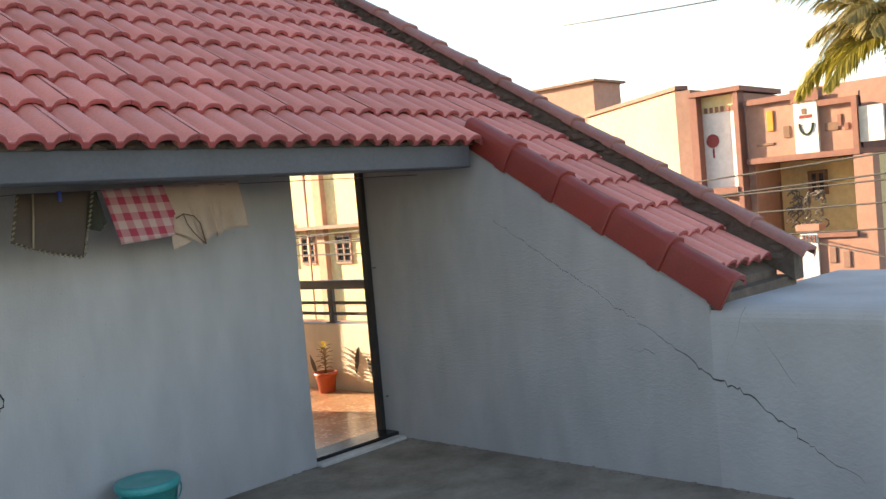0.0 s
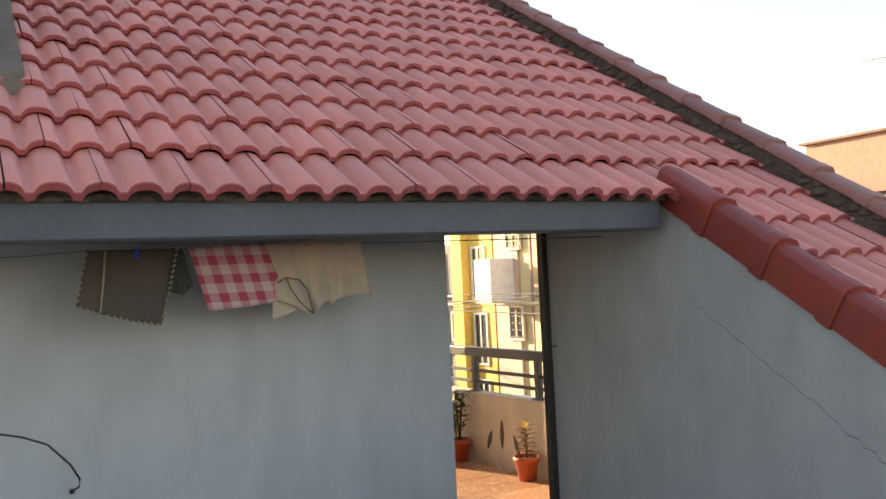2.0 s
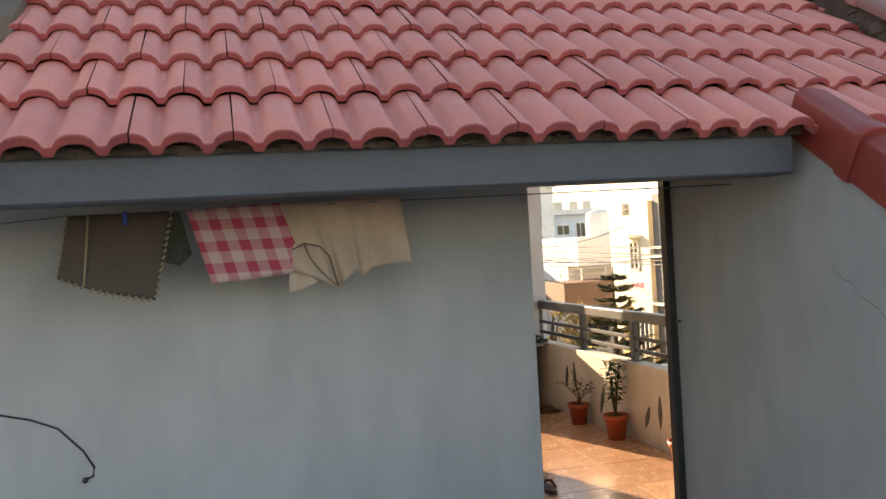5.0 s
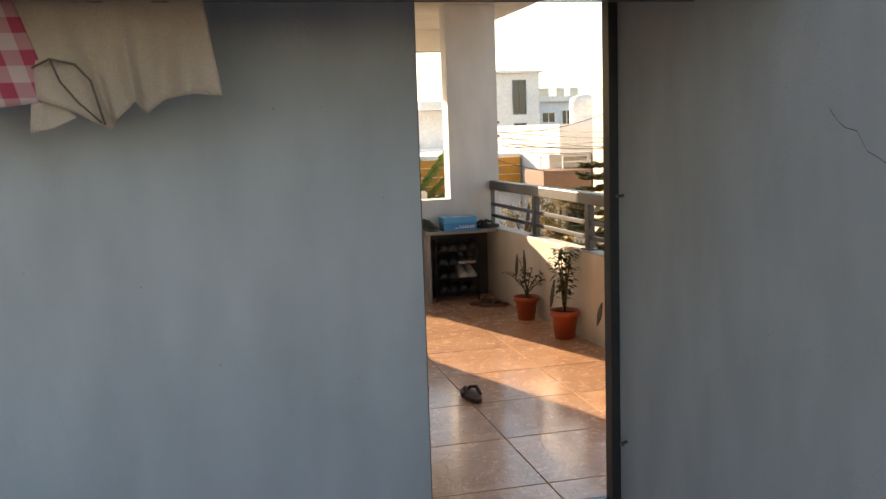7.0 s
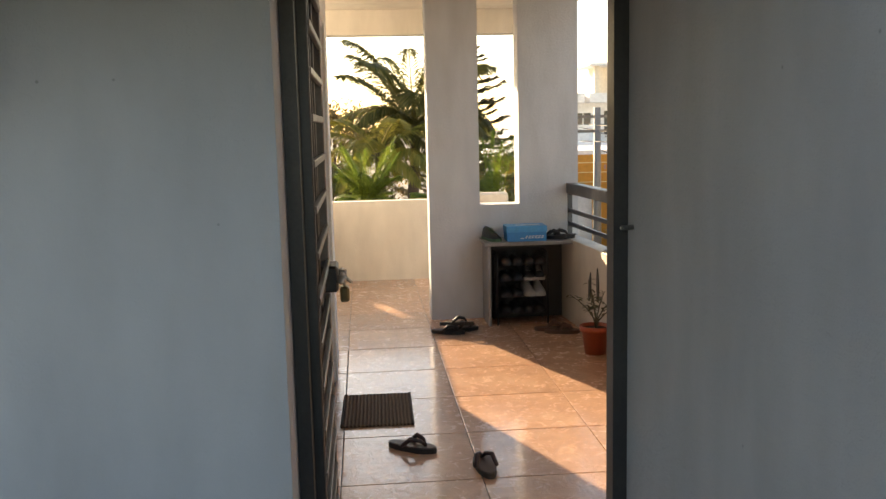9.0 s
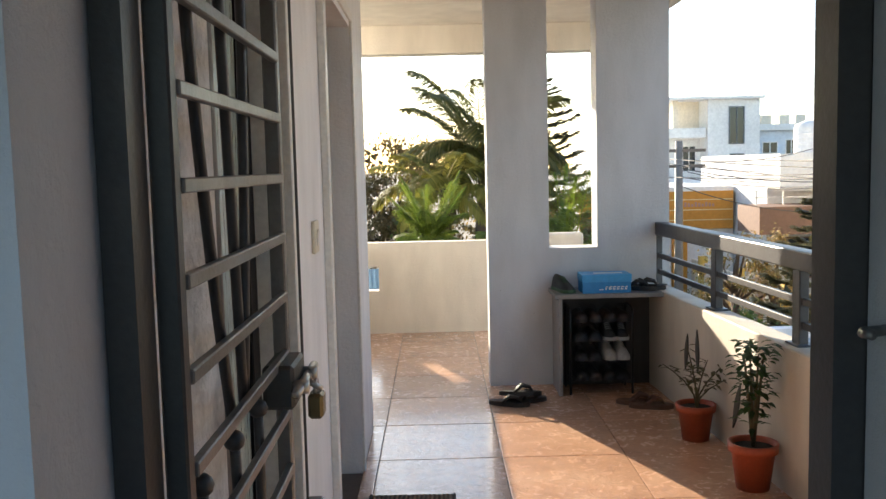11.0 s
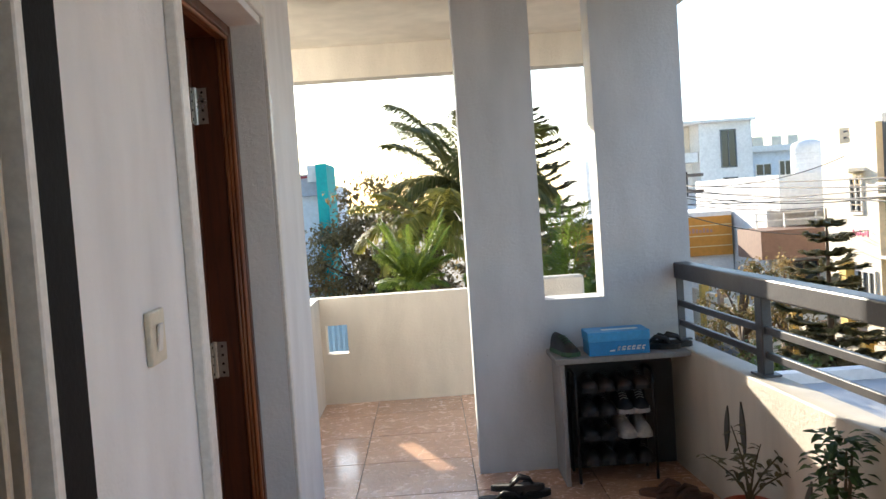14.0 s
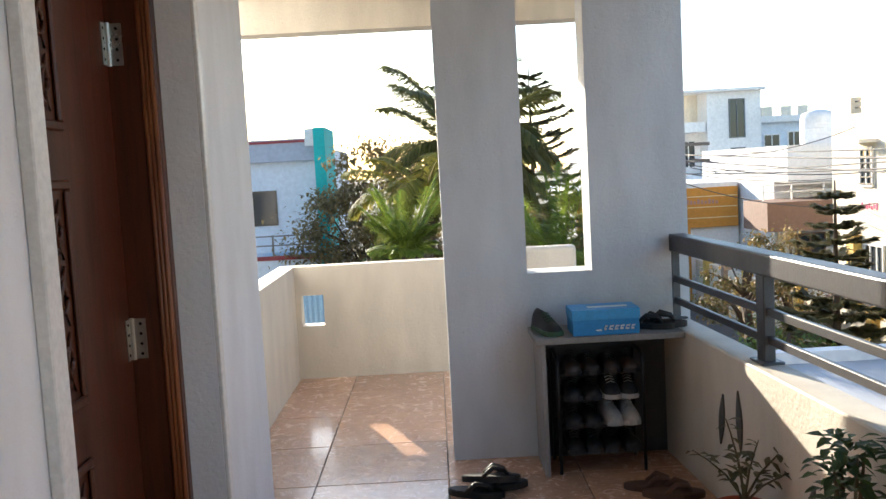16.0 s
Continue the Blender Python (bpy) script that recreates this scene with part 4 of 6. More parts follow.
LEAF_DARK = leaf_material("dark_green_leaf", (0.03, 0.06, 0.02), (0.07, 0.13, 0.035))
LEAF_DRY = leaf_material("olive_leaf", (0.07, 0.08, 0.035), (0.15, 0.13, 0.06))
LEAF_CROTON = leaf_material("bronze_green_leaf", (0.07, 0.06, 0.03), (0.20, 0.10, 0.05))
LEAF_YELLOW = leaf_material("yellow_young_leaf", (0.50, 0.36, 0.04), (0.62, 0.48, 0.08))
LEAF_PALM = leaf_material("palm_leaf", (0.12, 0.19, 0.025), (0.30, 0.36, 0.06), 0.5)
LEAF_PALM_Y = leaf_material("yellowing_palm_leaf", (0.20, 0.20, 0.03), (0.38, 0.33, 0.07), 0.45)
LEAF_STRAW = leaf_material("dry_straw_palm_leaf", (0.20, 0.18, 0.07), (0.38, 0.33, 0.15), 0.4)
LEAF_TREE = leaf_material("street_tree_leaf", (0.16, 0.13, 0.05), (0.38, 0.28, 0.13), 0.5)
LEAF_CONIFER = leaf_material("araucaria_needle", (0.09, 0.10, 0.04), (0.23, 0.20, 0.09), 0.35)
LEAF_COCO = leaf_material("dark_coconut_leaf", (0.08, 0.095, 0.025), (0.24, 0.22, 0.07), 0.5)
BARK = simple("rough_bark", (0.12, 0.085, 0.06), 0.9, 0, 0, 0.6, 40, 0.6)
STEM = simple("green_brown_stem", (0.10, 0.085, 0.04), 0.7)
SOIL = simple("dark_soil", (0.035, 0.026, 0.02), 0.95, 0, 0, 0.8, 60)
POT = simple("terracotta_plastic_pot", (0.42, 0.085, 0.035), 0.45, 0, 0, 0.05, 60, 0.4)


def leaf(vs, fs, base, way, up, length, width, bend=0.2):
    """A folded, pointed leaf of four quads."""
    way, up = way.normalized(), up.normalized()
    side = way.cross(up).normalized()
    nrm = side.cross(way).normalized()
    i = len(vs)
    for s, w, d in ((0.0, 0.12, 0), (0.4, 1.0, 0.02), (0.75, 0.7, -bend * 0.5), (1.0, 0.03, -bend)):
        c = base + way * (length * s) + nrm * (d * length)
        vs += [c - side * (w * width / 2) + nrm * (0.12 * w * width), c, c + side * (w * width / 2) + nrm * (0.12 * w * width)]
    for k in range(3):
        a = i + 3 * k
        fs += [(a, a + 1, a + 4, a + 3), (a + 1, a + 2, a + 5, a + 4)]


def mesh_part(name, vs, fs, material, parent, label=""):
    me = bpy.data.meshes.new(name)
    me.from_pydata([tuple(v) for v in vs], [], fs)
    me.materials.append(material)
    ob = new(name, me)
    ob.parent = parent
    return tagged(ob, label) if label else ob


def potted(at, label, r, h, seed):
    p = root("potted_plant", at, label, "potted plant", "plants along the parapet")
    bm = bmesh.new()
    lathe(bm, [(r * 0.05, 0.002), (r * 0.72, 0.0), (r * 0.94, h * 0.80), (r * 1.08, h * 0.81), (r * 1.10, h * 0.99), (r * 1.0, h), (r * 0.93, h * 0.97), (r * 0.90, h * 0.84)], 28)
    part("pot", bm, POT, p, "terracotta-coloured plastic pot", True)
    bm = bmesh.new()
    rings = lathe(bm, [(r * 0.92, h * 0.88), (r * 0.5, h * 0.90), (r * 0.01, h * 0.91)], 16)
    part("soil", bm, SOIL, p, "", True)
    return p, random.Random(seed)


def plant_sparse(at):
    h = 0.19
    p, rnd = potted(at, "sparse small-leaved plant in an orange-red pot", 0.095, h, 3)
    vs, fs = [], []
    for k in range(6):
        bm = bmesh.new()
        a = k * 1.05 + rnd.uniform(-0.3, 0.3)
        lean, top = rnd.uniform(0.07, 0.22), rnd.uniform(0.16, 0.36)
        pts = [Vector((lean * math.cos(a) * s * s, lean * math.sin(a) * s * s * 0.7 - 0.02, h * 0.9 + top * s)) for s in (0, 0.3, 0.6, 0.85, 1)]
        tube(bm, pts, [0.006, 0.005, 0.004, 0.003, 0.002], 6)
        part("stem", bm, STEM, p, "", True)
        for j in range(14):
            s = rnd.uniform(0.45, 1)
            b = Vector((lean * math.cos(a) * s * s, lean * math.sin(a) * s * s * 0.7 - 0.02, h * 0.9 + top * s))
            d = Vector((rnd.uniform(-1, 1), rnd.uniform(-1, 1), rnd.uniform(-0.3, 0.7)))
            leaf(vs, fs, b, d, Vector((0, 0, 1)), rnd.uniform(0.035, 0.065), rnd.uniform(0.016, 0.028))
    mesh_part("foliage", vs, fs, LEAF_DRY, p)


def plant_bushy(at):
    h = 0.21
    p, rnd = potted(at, "upright bushy green plant in an orange-red pot", 0.10, h, 5)
    vs, fs = [], []
    for k in range(4):
        bm = bmesh.new()
        a = k * 1.6
        pts = [Vector((0.045 * s * math.cos(a), 0.045 * s * math.sin(a), h * 0.9 + 0.42 * s)) for s in (0, 0.35, 0.7, 1)]
        tube(bm, pts, [0.009, 0.008, 0.006, 0.003], 6)
        part("stem", bm, STEM, p, "", True)
    for j in range(190):
        s = rnd.random() ** 0.6
        a, q = rnd.uniform(0, 6.28), rnd.uniform(0.0, 0.075) * (0.5 + s)
        b = Vector((q * math.cos(a), q * math.sin(a), h * 0.95 + 0.06 + 0.40 * s))
        d = Vector((math.cos(a), math.sin(a), rnd.uniform(-0.5, 0.6)))
        leaf(vs, fs, b, d, Vector((0, 0, 1)), rnd.uniform(0.035, 0.07), rnd.uniform(0.022, 0.036))
    mesh_part("foliage", vs, fs, LEAF_DARK, p)


def plant_croton(at):
    h = 0.20
    p, rnd = potted(at, "croton with bronze leaves and yellow tips in a red pot", 0.105, h, 8)
    bm, vs, fs, vy, fy = bmesh.new(), [], [], [], []
    tube(bm, [(0, 0, h * 0.9), (0.005, 0, h + 0.12), (0, 0.004, h + 0.27)], [0.01, 0.008, 0.005], 8)
    for k in range(34):
        s = k / 33
        a = k * 2.4
        b = Vector((0, 0, h * 0.98 + 0.03 + 0.24 * s))
        d = Vector((math.cos(a), math.sin(a), 0.15 + 0.9 * s))
        top = k > 26
        leaf(vy if top else vs, fy if top else fs, b, d, Vector((0, 0, 1)), rnd.uniform(0.09, 0.13) * (1 - 0.25 * s), rnd.uniform(0.04, 0.055) * (0.6 if top else 1), 0.25)
    part("stem", bm, STEM, p, "", True)
    mesh_part("foliage", vs, fs, LEAF_CROTON, p)
    mesh_part("young_foliage", vy, fy, LEAF_YELLOW, p, "yellow young leaves")


plant_sparse((5.385, 8.68, 0.0))
plant_bushy((5.43, 7.96, 0.0))
plant_croton((5.48, 6.90, 0.0))

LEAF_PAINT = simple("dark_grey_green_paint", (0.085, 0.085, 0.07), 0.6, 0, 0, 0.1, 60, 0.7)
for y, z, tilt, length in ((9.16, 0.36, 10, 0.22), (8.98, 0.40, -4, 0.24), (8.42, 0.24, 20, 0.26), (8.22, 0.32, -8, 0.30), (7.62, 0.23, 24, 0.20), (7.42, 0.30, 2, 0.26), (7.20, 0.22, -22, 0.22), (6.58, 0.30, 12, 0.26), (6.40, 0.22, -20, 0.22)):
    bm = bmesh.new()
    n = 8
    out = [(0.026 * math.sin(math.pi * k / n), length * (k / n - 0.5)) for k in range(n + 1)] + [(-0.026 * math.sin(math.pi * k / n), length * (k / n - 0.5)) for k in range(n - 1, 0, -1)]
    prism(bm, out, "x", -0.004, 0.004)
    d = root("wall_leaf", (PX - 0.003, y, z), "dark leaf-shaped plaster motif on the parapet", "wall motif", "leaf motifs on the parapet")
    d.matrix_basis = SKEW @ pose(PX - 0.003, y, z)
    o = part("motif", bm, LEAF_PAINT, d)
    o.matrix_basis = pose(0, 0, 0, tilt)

# ---- washing on the line ----
LINE_Y = 4.482


def cloth(name, top, bottom, material, label, amp, waves, seed, thick=0.004, nu=36, nv=14):
    """Hangs from the line along x: top (x0, z0, x1, z1); bottom: points (x, z) from one side to the other."""
    rnd = random.Random(seed)
    e = root(name, (0, LINE_Y, 0), label, "laundry", "laundry on the line")
    vs, fs = [], []
    ph = rnd.uniform(0, 6)
    for side in (0, 1):
        for j in range(nv + 1):
            v = j / nv
            for i in range(nu + 1):
                u = i / nu
                q = u * (len(bottom) - 1)
                k = min(int(q), len(bottom) - 2)
                f = q - k
                bx, bz = (bottom[k][n] * (1 - f) + bottom[k + 1][n] * f for n in (0, 1))
                tx, tz = top[0] * (1 - u) + top[2] * u, top[1] * (1 - u) + top[3] * u
                y = amp * v ** 0.8 * (math.sin(waves * 6.28 * u + ph + 1.5 * v) + 0.5 * math.sin(waves * 15 * u + 2 * ph)) + 0.01 * v
                vs.append((tx * (1 - v) + bx * v, y - 0.02 * v + side * thick, tz * (1 - v) + bz * v))
    m, n = nu + 1, (nu + 1) * (nv + 1)
    for j in range(nv):
        for i in range(nu):
            a = j * m + i
            fs += [(a, a + 1, a + m + 1, a + m), (n + a, n + a + m, n + a + m + 1, n + a + 1)]
    ring = [i for i in range(m)] + [j * m + nu for j in range(1, nv + 1)] + [nv * m + i for i in range(nu - 1, -1, -1)] + [j * m for j in range(nv - 1, 0, -1)]
    for a, b in zip(ring, ring[1:] + ring[:1]):
        fs.append((a, n + a, n + b, b))
    ob = mesh_part("fabric", vs, fs, material, e)
    for p in ob.data.polygons:
        p.use_smooth = True
    return e


def fabric(name, col, dark):
    return surface(name, col, dark, 5, 220, 0.6, 0.95, 0.5)


CHECK, nt, bsdf = nodes_of("pink_gingham")
tc = nt.nodes.new("ShaderNodeTexCoord")
sep = nt.nodes.new("ShaderNodeSeparateXYZ")
nt.links.new(tc.outputs["Object"], sep.inputs[0])
steps = []
for axis in ("X", "Z"):
    w = nt.nodes.new("ShaderNodeMath")
    w.operation = "MULTIPLY"
    w.inputs[1].default_value = 2 * math.pi / 0.083
    if axis == "X":
        sk = nt.nodes.new("ShaderNodeMath")
        sk.operation = "MULTIPLY_ADD"
        sk.inputs[1].default_value = 0.28
        nt.links.new(sep.outputs["Z"], sk.inputs[0])
        nt.links.new(sep.outputs["X"], sk.inputs[2])
        nt.links.new(sk.outputs[0], w.inputs[0])
    else:
        nt.links.new(sep.outputs["Z"], w.inputs[0])
    sn = nt.nodes.new("ShaderNodeMath")
    sn.operation = "SINE"
    nt.links.new(w.outputs[0], sn.inputs[0])
    steps.append(ramp(nt, sn.outputs[0], [(0.0, (0.54, 0.38, 0.38)), (0.12, (0.42, 0.055, 0.10))]))
c = blend(nt, 0.5, steps[0], steps[1])
nt.links.new(c, bsdf.inputs["Base Color"])
bsdf.inputs["Roughness"].default_value = 0.95
wn2 = node(nt, "ShaderNodeTexNoise", Scale=240.0)
bp = node(nt, "ShaderNodeBump", Strength=0.4, Distance=0.004)
nt.links.new(wn2.outputs["Fac"], bp.inputs["Height"])
nt.links.new(bp.outputs["Normal"], bsdf.inputs["Normal"])

BROWN_CLOTH = fabric("dark_grey_brown_cloth", (0.105, 0.080, 0.070), (0.07, 0.054, 0.046))
CREAM_CLOTH = fabric("cream_cotton", (0.52, 0.395, 0.32), (0.38, 0.285, 0.225))
mt = cloth("floor_cloth", (1.806, 1.903, 2.172, 1.905), [(1.757, 1.677), (1.86, 1.635), (1.98, 1.60), (2.095, 1.576)], BROWN_CLOTH, "dark grey-brown cloth with a corded edge on the line", 0.006, 1.0, 1)
bm = bmesh.new()
edge = [(1.806, 1.903), (1.782, 1.79), (1.757, 1.677), (1.86, 1.635), (1.98, 1.60), (2.095, 1.576), (2.135, 1.74), (2.172, 1.905)]
for (xa, za), (xb, zb) in zip(edge, edge[1:]):
    n = int(math.hypot(xb - xa, zb - za) / 0.012)
    for k in range(n):
        s = (k + 0.5) / n
        x, z = xa + (xb - xa) * s, za + (zb - za) * s
        if k % 2:
            cyl(bm, (x - 0.006, -0.018, z - 0.006), (x + 0.006, -0.018, z + 0.006), 0.005, seg=6)
part("corded_edge", bm, simple("pale_cord", (0.30, 0.26, 0.18), 0.9), mt, "pale twisted cord edging", True)
bm = bmesh.new()
tube(bm, [(1.878, -0.012, 1.90), (1.866, -0.02, 1.78), (1.850, -0.022, 1.645)], 0.005, 6)
part("stripe", bm, simple("pale_tape", (0.34, 0.28, 0.20), 0.9), mt, "", True)
cloth("cloth_rag", (2.16, 1.90, 2.20, 1.90), [(2.12, 1.72), (2.19, 1.70), (2.235, 1.74)], fabric("dark_green_rag", (0.05, 0.052, 0.042), (0.03, 0.03, 0.025)), "dark crumpled rag behind the brown cloth", 0.01, 1.4, 6, nu=14)
tw = cloth("checked_towel", (2.222, 1.907, 2.565, 1.918), [(2.301, 1.622), (2.42, 1.632), (2.54, 1.640), (2.655, 1.655)], CHECK, "pink and white checked cotton towel on the line", 0.008, 1.6, 2)
st = cloth("cotton_shirt", (2.560, 1.918, 3.038, 1.925), [(2.600, 1.66), (2.70, 1.62), (2.78, 1.572), (2.80, 1.60), (2.85, 1.645), (2.875, 1.612), (2.92, 1.648), (3.0, 1.662), (3.076, 1.655)], CREAM_CLOTH, "crumpled cream cotton shirt hanging from the line", 0.020, 2.6, 3, nu=70)
bm = bmesh.new()
tube(bm, [(2.605, -0.035, 1.735), (2.65, -0.038, 1.757), (2.71, -0.04, 1.742), (2.745, -0.04, 1.70), (2.757, -0.04, 1.65), (2.772, -0.036, 1.585)], 0.0035, 6)
tube(bm, [(2.65, -0.036, 1.757), (2.67, -0.036, 1.70), (2.71, -0.036, 1.645), (2.765, -0.036, 1.59)], 0.003, 6)
part("neck_seam", bm, simple("shirt_seam", (0.14, 0.10, 0.08), 0.9), st, "dark neckline seam", True)
cloth("shirt_sleeve", (2.59, 1.66, 2.66, 1.66), [(2.585, 1.57), (2.63, 1.578), (2.70, 1.605)], CREAM_CLOTH, "cream shirt sleeve hanging below the towel", 0.006, 1.0, 9, nu=12)
ln = root("clothes_line", (0, LINE_Y, 0), "thin grey clothes line under the eave", "clothes line")
bm = bmesh.new()
tube(bm, [(1.0, 0.003, 1.872), (1.579, 0.003, 1.888), (1.81, 0.003, 1.904), (2.6, 0.003, 1.904), (3.04, 0.003, 1.906), (4.5, 0.003, 1.909)], 0.003, 6)
part("cord", bm, simple("grey_cord", (0.18, 0.17, 0.16), 0.8), ln, "", True)
pg = root("clothes_peg", (2.005, LINE_Y - 0.006, 1.90), "blue plastic clothes peg on the line", "clothes peg")
part("jaw", boxed(-0.009, 0.009, -0.012, -0.004, -0.04, 0.01, bevel=0.002), simple("blue_plastic", (0.01, 0.05, 0.42), 0.35), pg)
part("jaw", boxed(-0.009, 0.009, 0.010, 0.018, -0.04, 0.01, bevel=0.002), simple("blue_plastic_back", (0.01, 0.05, 0.42), 0.35), pg)

# ---- bucket, cable, crack ----
TEAL = simple("teal_plastic", (0.02, 0.34, 0.34), 0.32, 0, 0, 0.03, 60, 0.3)
bk = root("bucket", (2.40, 4.66, 0.035), "teal plastic bucket with a lid against the wall", "bucket")
bm = bmesh.new()
lathe(bm, [(0.01, 0.0), (0.115, 0.0), (0.122, 0.01), (0.158, 0.27), (0.168, 0.272), (0.168, 0.292), (0.155, 0.294)], 36)
part("pail", bm, TEAL, bk, "", True)
bm = bmesh.new()
lathe(bm, [(0.172, 0.286), (0.174, 0.305), (0.160, 0.316), (0.145, 0.312), (0.05, 0.318), (0.001, 0.319)], 36)
part("lid", bm, TEAL, bk, "", True)
bm = bmesh.new()
tube(bm, [(0.176 * math.cos(a), -0.02 - 0.11 * math.sin(a), 0.275 - 0.10 * math.sin(a)) for a in [math.pi * k / 12 for k in range(13)]], 0.004, 6)
part("handle", bm, simple("wire_handle", (0.02, 0.30, 0.30), 0.4), bk, "", True)
part("sticker", boxed(0.02, 0.085, -0.160, -0.150, 0.15, 0.19, bevel=0.003, m=pose(0, 0, 0, 0, 0, 6)), WHITE_TRIM, bk, "small white and blue sticker")
cb = root("cable", (0, WY - 0.004, 0), "black electric cable hanging on the terrace wall", "cable")
bm = bmesh.new()
pts = [(1.30, 1.90), (1.33, 1.795), (1.385, 1.70), (1.392, 1.60), (1.36, 1.45), (1.345, 1.30), (1.37, 1.19), (1.45, 1.145), (1.56, 1.115), (1.66, 1.07), (1.75, 0.97), (1.788, 0.90), (1.782, 0.865), (1.755, 0.855)]
tube(bm, [(x, 0.0, z) for x, z in pts], 0.0045, 8)
part("wire", bm, BLACK_GRANITE, cb, "", True)
bm = bmesh.new()
cyl(bm, (1.752, -0.012, 0.852), (1.752, 0.004, 0.852), 0.011, seg=12)
part("plug", bm, BLACK_GRANITE, cb, "", True)

CRACK = simple("crack_shadow", (0.06, 0.055, 0.05), 0.95)
rnd = random.Random(12)
bm = bmesh.new()
line = [(3.85, 1.559), (3.57, 1.384), (3.25, 1.185), (2.955, 1.0), (2.77, 0.88), (2.565, 0.745), (2.407, 0.639), (2.239, 0.56), (2.011, 0.402), (1.876, 0.302), (1.618, 0.154)]
pts = []
for (ya, za), (yb, zb) in zip(line, line[1:]):
    for k in range(8):
        s = k / 8
        pts.append((ya + (yb - ya) * s + rnd.gauss(0, 0.006), za + (zb - za) * s + rnd.gauss(0, 0.008)))
n = len(pts)
for branch, width in ((pts, 1.0), ([(2.36 + 0.0 * k - 0.02 * k + rnd.gauss(0, 0.008), 0.62 + 0.05 * k) for k in range(10)], 0.35), ([(2.9 - 0.03 * k, 0.76 + rnd.gauss(0, 0.01)) for k in range(6)], 0.3), ([(2.2 - 0.03 * k, 0.98 - 0.045 * k + rnd.gauss(0, 0.01)) for k in range(9)], 0.35)):
    prev = None
    for k, (y, z) in enumerate(branch):
        s = k / len(branch)
        w = width * (0.0012 + 0.0035 * math.exp(-((s - 0.68) / 0.2) ** 2)) * rnd.uniform(0.6, 1.4)
        cur = [bm.verts.new((RX - 0.0015, y, z - w)), bm.verts.new((RX - 0.0015, y, z + w))]
        if prev:
            bm.faces.new((prev[0], cur[0], cur[1], prev[1]))
        prev = cur
structure("crack", bm, CRACK, "long thin diagonal crack in the side wall", "crack")
for name, y, z in (("latch_stub", 5.0, 1.277), ("latch_stub", 4.985, 0.33)):
    s = root(name, (RX, y, z), "small rusty steel latch stub on the jamb", "latch", "latch stubs")
    bm = bmesh.new()
    cyl(bm, (0, 0, 0), (-0.03, -0.01, 0), 0.006, seg=8)
    cyl(bm, (-0.03, -0.01, 0), (-0.032, -0.035, 0.002), 0.005, seg=8)
    part("pin", bm, STEEL_GREY, s, "", True)
RUBBLE = simple("crumbled_mortar", (0.24, 0.21, 0.17), 0.95, 0, 0, 0.8)
bm = bmesh.new()
for k in range(150):
    along = rnd.random() < 0.6
    x, y = (RX - abs(rnd.gauss(0, 0.035)), rnd.uniform(2.0, 4.8)) if along else (rnd.uniform(1.2, 3.6), WY - abs(rnd.gauss(0, 0.03)))
    r = rnd.uniform(0.004, 0.014)
    bmesh.ops.create_icosphere(bm, subdivisions=1, radius=r, matrix=Matrix.Translation((x, y, 0.036)) @ Matrix.Diagonal((1, rnd.uniform(0.6, 1.5), 0.6, 1)))
tagged(link("mortar_crumbs", bm, RUBBLE), "mortar crumbs and grit along the wall foot", "debris", "", "stuff")


# ---- trees ----
def frond_mesh(name, length, rise, droop, n, leaf_len, material, seed, narrow=0.022):
    rnd = random.Random(seed)
    vs, fs = [], []
    pts = []
    for k in range(13):
        s = k / 12
        pts.append(Vector((length * s * (1 - 0.18 * s), 0, length * (rise * s - droop * s * s))))
    bm = bmesh.new()
    tube(bm, pts, [0.018 * length / 2 * (1 - 0.85 * k / 12) + 0.003 for k in range(13)], 5)
    me0 = bpy.data.meshes.new("tmp")
    bm.to_mesh(me0)
    bm.free()
    vs = [v.co.copy() for v in me0.vertices]
    fs = [tuple(p.vertices) for p in me0.polygons]
    bpy.data.meshes.remove(me0)
    for k in range(n):
        s = 0.14 + 0.86 * k / n
        q = s * 12
        i = min(int(q), 11)
        b = pts[i].lerp(pts[i + 1], q - i)
        way = (pts[i + 1] - pts[i]).normalized()
        size = leaf_len * (math.sin(math.pi * min(0.97, 0.25 + 0.72 * s)) ** 0.6) * rnd.uniform(0.85, 1.1)
        for side in (-1, 1):
            d = way * (0.7 + 0.5 * s) + Vector((0, side, 0)) + Vector((0, 0, rnd.uniform(-0.35, 0.25)))
            leaf(vs, fs, b, d, Vector((0, 0, 1)), size, narrow * length, 0.35)
    me = bpy.data.meshes.new(name)
    me.from_pydata([tuple(v) for v in vs], [], fs)
    me.materials.append(material)
    return me


